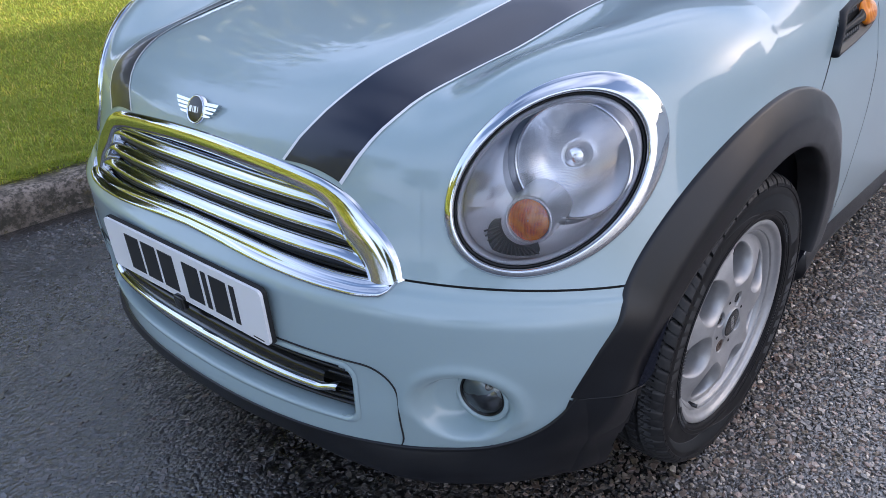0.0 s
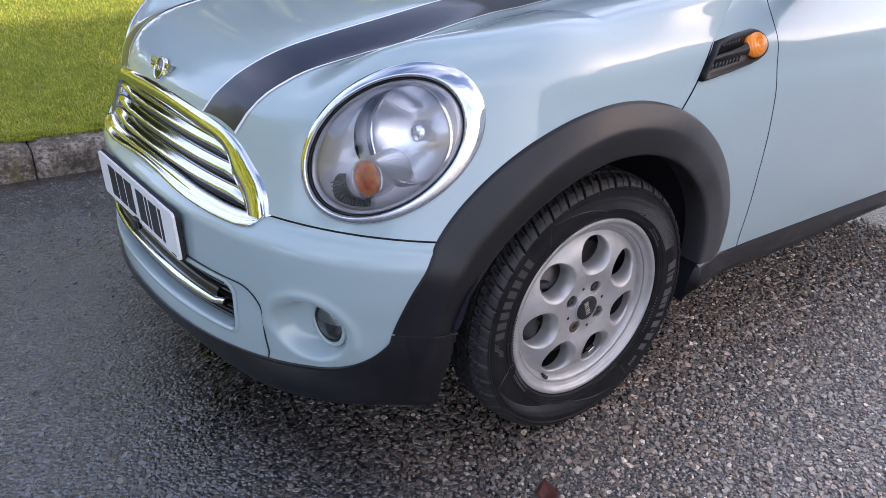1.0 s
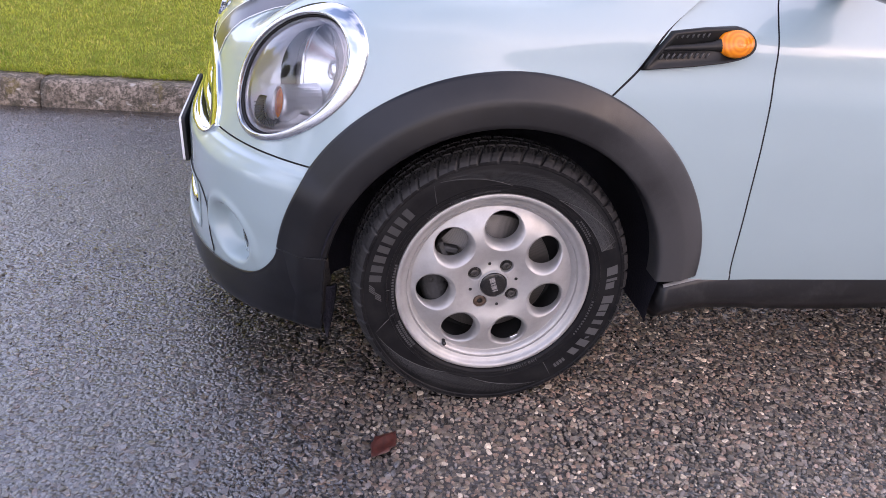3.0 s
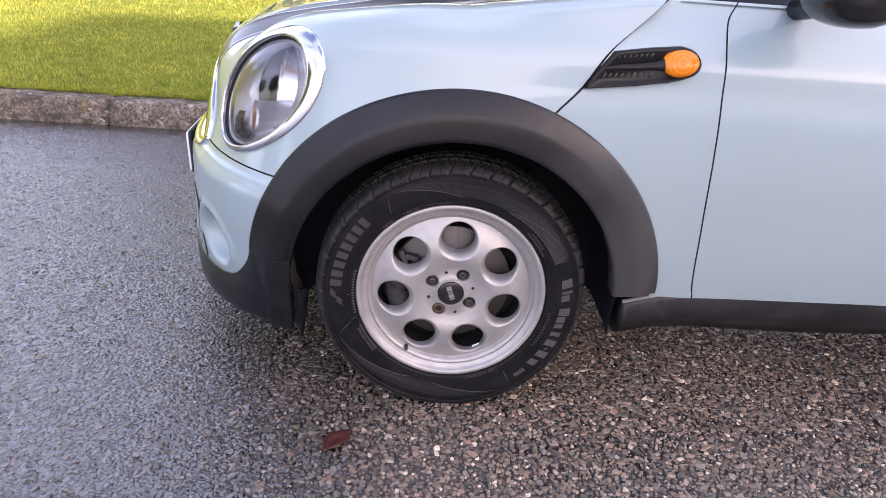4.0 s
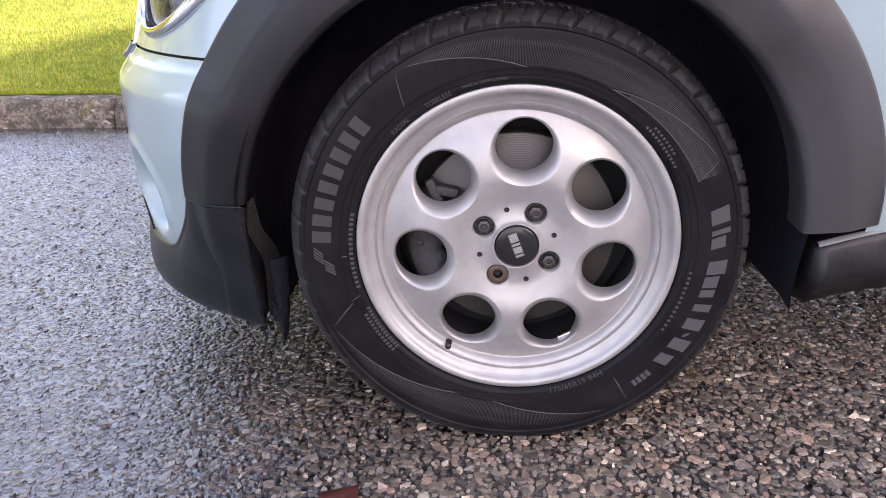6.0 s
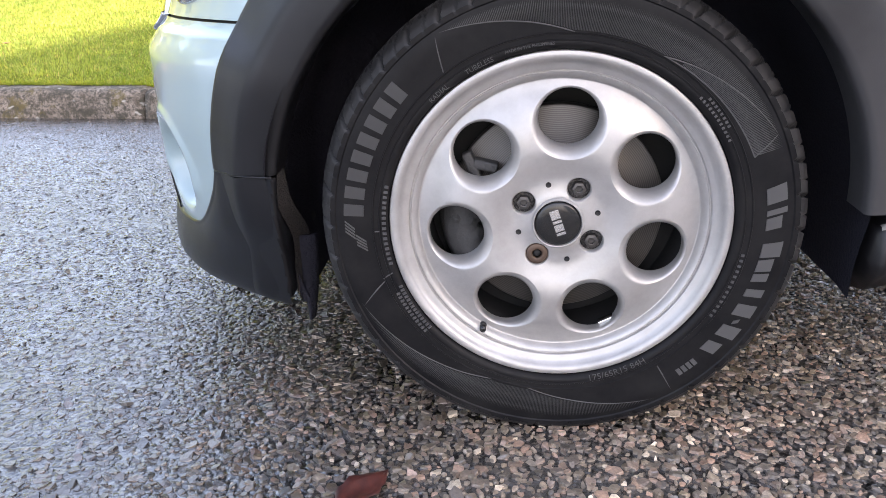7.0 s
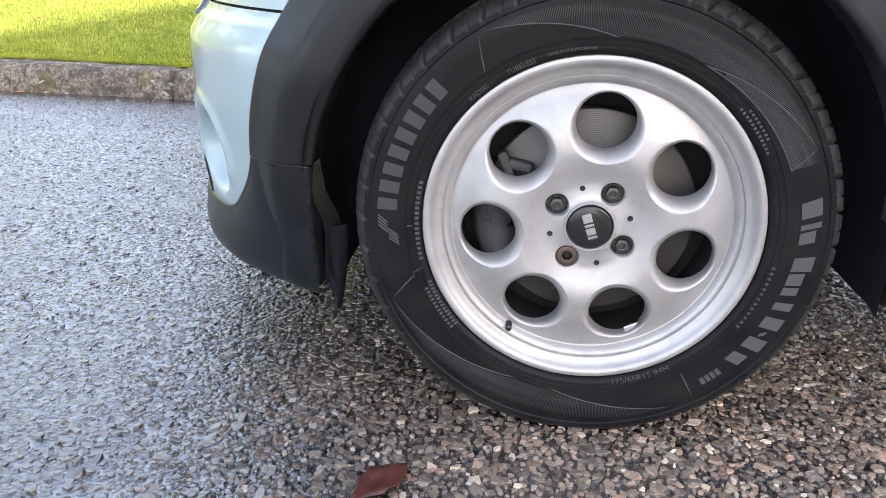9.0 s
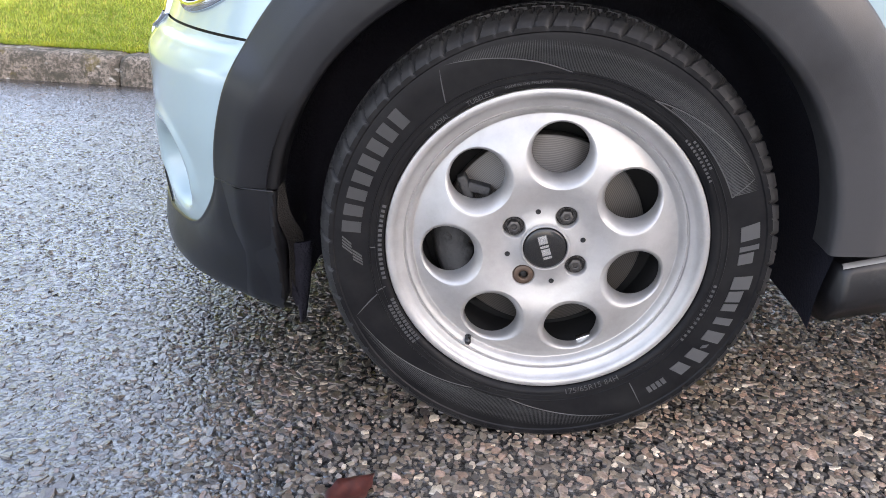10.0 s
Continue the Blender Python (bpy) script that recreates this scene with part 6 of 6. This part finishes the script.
def cabin_section(x, w, z0, z1, wt):
    pts = []
    for s in (-1, 1):
        row = [(x, s * w, z0), (x, s * (w * 0.6 + wt * 0.4), z0 + (z1 - z0) * 0.55), (x, s * wt, z1 - 0.06), (x, s * wt * 0.88, z1 - 0.012)]
        pts += row if s < 0 else row[::-1]
    return pts


loft("glasshouse", [cabin_section(x, w, 0.90, z, wt) for x, w, z, wt in ((0.42, 0.66, 0.94, 0.55), (0.62, 0.70, 1.14, 0.57), (0.85, 0.71, 1.335, 0.57), (1.2, 0.72, 1.375, 0.58), (2.0, 0.72, 1.36, 0.57), (2.55, 0.69, 1.30, 0.54), (2.80, 0.66, 1.02, 0.54))], WINDOW, car, "dark tinted glasshouse")
P = np.array([[(x, y * w, z - 0.05 * (abs(y) ** 3) + 0.012) for y in np.linspace(-1, 0, 10)] for x, w, z in ((0.80, 0.55, 1.33), (0.9, 0.58, 1.365), (1.2, 0.60, 1.395), (1.7, 0.60, 1.395), (2.2, 0.59, 1.375), (2.6, 0.56, 1.315))])
panel("roof", P, PAINT)
P = side_rows(lambda z: 1.605, lambda z: 2.55, np.linspace(0.30, 0.955, 40), 40)
panel("rear_quarter", P, PAINT, keep=lambda x, y, z: not in_arch(x - 2.467, z))
_rt = []
for f in np.linspace(0, 1, 14):
    a = f * math.pi / 2
    _rt.append([(2.55 + 0.42 * math.sin(a) ** 0.8, -(float(half_width(2.5, z)) * max(math.cos(a), 0.0) ** 0.55), z) for z in np.linspace(0.25, 0.955, 24)])
panel("tail", np.array(_rt), PAINT)
xs = np.linspace(0.36, 2.75, 10)
P = np.array([[(x, -w, 0.95 - 0.02 * (1 - w / 0.72)) for w in (0.722, 0.66, 0.5)] for x in np.linspace(0.42, 2.75, 12)])
panel("belt_panel", P, PAINT)
al = np.linspace(2, 178, 40)
P = np.array([[(2.467 + r * math.cos(radians(a)), -y, AXLE_Z + r * math.sin(radians(a))) for r, y in ((0.462, 0.80), (0.46, 0.815), (0.41, 0.835), (0.366, 0.838), (0.362, 0.78))] for a in al])
panel("arch_cladding", P, PLASTIC)
P = np.array([[(2.467 + r * math.cos(radians(a)), y, AXLE_Z + r * math.sin(radians(a))) for r, y in ((0.375, -0.80), (0.385, -0.60), (0.36, -0.44), (0.02, -0.43))] for a in np.linspace(0, 180, 40)])
panel("wheel_liner", P, LINER)

# the nose is a little askew: its far side stands further forward than this side
_wheels = {o for w in car.children if w.name.startswith("wheel") and w.name.split(".")[0] == "wheel" for o in (w, *w.children_recursive)}
_moved = set()
for o in car.children_recursive:
    if o.type != "MESH" or o in _wheels or o.data in _moved or o == plate or o.parent == plate:
        continue
    _moved.add(o.data)
    co = np.empty(len(o.data.vertices) * 3)
    o.data.vertices.foreach_get("co", co)
    co = co.reshape(-1, 3)
    if co[:, 1].max() < -0.4 or co[:, 0].min() > 0.3 or np.any(np.array(o.matrix_basis.translation)):
        continue
    y = np.maximum(co[:, 1] + 0.48, 0.0)
    co[:, 0] -= 0.038 * y * y * smoothstep(0.3, -0.3, co[:, 0])
    o.data.vertices.foreach_set("co", co.ravel())
    o.data.update()

# ---- small loose things ----
LEAF = mat("brown_leaf", (0.09, 0.02, 0.014), 0.45)
link(LEAF, ramp(LEAF, noise_tex(LEAF, 90, 5), [(0.3, (0.030, 0.008, 0.007)), (0.7, (0.085, 0.022, 0.015))]), bsdf(LEAF).inputs["Base Color"])
TAN_LEAF = mat("tan_leaf", (0.36, 0.16, 0.07), 0.6)


def leaf(name, material, x, y, z, length, turn, label):
    n = 14
    V, F = [], []
    for i in range(n + 1):
        f = i / n
        w = 0.24 * length * math.sin(math.pi * f) ** 1.1 * (1 + 0.10 * math.sin(f * 25))
        for s in (-1, -0.5, 0, 0.5, 1):
            V.append((length * (f - 0.5), s * w, 0.003 + 0.004 * abs(s) + 0.002 * math.sin(9 * f + 3 * s)))
    ob = mesh_ob(name, V, grid_faces(n + 1, 5), material)
    mod = ob.modifiers.new("thick", "SOLIDIFY")
    mod.thickness = 0.0006
    ob.matrix_basis = pose(x, y, z, 0, 0, turn)
    return tagged(ob, label, "leaf")


leaf("fallen_leaf", LEAF, -0.235, -0.945, 0.004, 0.100, 55, "dark red-brown fallen leaf lying on wet asphalt")
leaf("fallen_leaf", TAN_LEAF, -2.33, 1.50, 0.004, 0.06, 20, "tan dry leaf lying against the kerb")
leaf("fallen_leaf", TAN_LEAF, -2.9, 2.6, float(lawn_z(-2.9, 2.6)) + 0.03, 0.06, 70, "tan dry leaf lying on the lawn")


# ---- stone chips standing proud in the road ----
CHIP = mat("road_stone_chip", grey(0.06), 0.3, Coat_Weight=1.0, Coat_Roughness=0.10, Coat_IOR=1.95)
_r = node(CHIP, "ShaderNodeNewGeometry").outputs["Random Per Island"]
_cc = ramp(CHIP, _r, [(0.0, (0.055, 0.052, 0.050)), (0.14, (0.150, 0.122, 0.095)), (0.26, (0.090, 0.086, 0.083)), (0.38, (0.215, 0.150, 0.118)), (0.5, (0.118, 0.110, 0.103)), (0.62, (0.310, 0.258, 0.200)), (0.74, (0.140, 0.126, 0.108)), (0.84, (0.370, 0.255, 0.200)), (0.92, (0.190, 0.176, 0.166)), (0.96, (0.500, 0.440, 0.370)), (1.0, (0.740, 0.660, 0.560))])
# chip colour falls to a quarter ahead of the car, with an uneven edge
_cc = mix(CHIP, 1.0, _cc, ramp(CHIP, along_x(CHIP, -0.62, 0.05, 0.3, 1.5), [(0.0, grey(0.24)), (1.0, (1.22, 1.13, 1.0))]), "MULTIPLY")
_cn = noise_tex(CHIP, 240, 4, 0.7)
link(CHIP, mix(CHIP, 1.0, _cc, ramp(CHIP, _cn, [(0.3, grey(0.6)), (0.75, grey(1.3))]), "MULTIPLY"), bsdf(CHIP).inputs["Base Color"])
link(CHIP, ramp(CHIP, _r, [(0.0, grey(0.30)), (0.5, grey(0.42)), (1.0, grey(0.55))]), bsdf(CHIP).inputs["Roughness"])
_nb = bump(CHIP, noise_tex(CHIP, 620, 3, 0.6), 0.35, 0.001, bump(CHIP, _cn, 0.5, 0.002))
link(CHIP, _nb, bsdf(CHIP).inputs["Normal"])
link(CHIP, _nb, bsdf(CHIP).inputs["Coat Normal"])


def chips(x0, x1, y0, y1, pitch, seed, fade, skip=None, share=1.0):
    """Angular stones bedded in the tar: a five-sided top over a wider foot. They thin out over fade metres at the edges."""
    rng = np.random.default_rng(seed)
    gx, gy = np.meshgrid(np.arange(x0, x1, pitch), np.arange(y0, y1, pitch), indexing="ij")
    n = gx.size
    x = gx.ravel() + rng.uniform(-0.55, 0.55, n) * pitch
    y = gy.ravel() + rng.uniform(-0.55, 0.55, n) * pitch
    edge = np.minimum(np.minimum(x - x0, x1 - x), np.minimum(y - y0, y1 - y)) / fade
    keep = rng.uniform(0, 1, n) < share * np.clip(edge, 0, 1)
    keep &= rng.uniform(0, 1, n) < 0.5 + 0.5 * smoothstep(-0.8, -0.15, x + 0.08 * np.sin(5 * y))
    if skip:
        a, b, c, d, f = skip
        inside = np.minimum(np.minimum(x - a, b - x), np.minimum(y - c, d - y)) / f
        keep &= rng.uniform(0, 1, n) > inside
    keep &= ~((x > -0.35) & (y > 0.05))  # none under the car's far side
    x, y = x[keep], y[keep]
    n = len(x)
    size = np.clip(0.0058 * np.exp(rng.normal(0, 0.36, n)), 0.0025, 0.012)
    tall = rng.uniform(0.0006, 0.0032, n) + 0.12 * (size - 0.004)
    tall = tall * (0.35 + 0.65 * smoothstep(-0.8, -0.1, x))  # a film of water ahead of the car
    tx, ty = rng.normal(0, 0.21, n), rng.normal(0, 0.21, n)
    a0, el = rng.uniform(0, 2 * np.pi, n), rng.uniform(0.5, 1.0, n)
    m = 6
    V = np.zeros((n, 2 * m + 1, 3))
    turn = rng.uniform(0, np.pi, n)
    for k in range(m):
        a = a0 + 2 * np.pi * (k + rng.uniform(-0.3, 0.3, n)) / m
        r = size * rng.uniform(0.65, 1.15, n)
        px, py = r * np.cos(a), r * np.sin(a) * el
        qx, qy = px * np.cos(turn) - py * np.sin(turn), px * np.sin(turn) + py * np.cos(turn)
        V[:, k, 0], V[:, k, 1], V[:, k, 2] = x + qx, y + qy, -0.002
        s = rng.uniform(0.74, 0.93, n)
        V[:, m + k, 0], V[:, m + k, 1] = x + qx * s, y + qy * s
        V[:, m + k, 2] = np.maximum(tall + rng.uniform(-0.0006, 0.0003, n) + tx * qx * s + ty * qy * s, 0.0002)
    V[:, 2 * m, 0], V[:, 2 * m, 1] = x + rng.normal(0, 0.2, n) * size, y + rng.normal(0, 0.2, n) * size
    V[:, 2 * m, 2] = tall + 0.0004
    b = np.arange(n)[:, None] * (2 * m + 1)
    quad = np.concatenate([b + np.array([[k, (k + 1) % m, m + (k + 1) % m, m + k]]) for k in range(m)])
    top = np.concatenate([b + np.array([[m + k, m + (k + 1) % m, 2 * m]]) for k in range(m)])
    me = bpy.data.meshes.new("stone_chips")
    me.from_pydata(V.reshape(-1, 3).tolist(), [], quad.tolist() + top.tolist())
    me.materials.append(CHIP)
    return new("stone_chips", me)


NEAR = (-1.9, 1.4, -1.75, 0.1)
tagged(chips(*NEAR, 0.0098, 3, 0.5), "stone chips bedded in wet asphalt", "stones", kind="stuff")
tagged(chips(-3.3, 1.9, -2.2, 1.54, 0.0122, 4, 0.15, (*NEAR, 0.5), 0.95), "stone chips bedded in wet asphalt", "stones", kind="stuff")
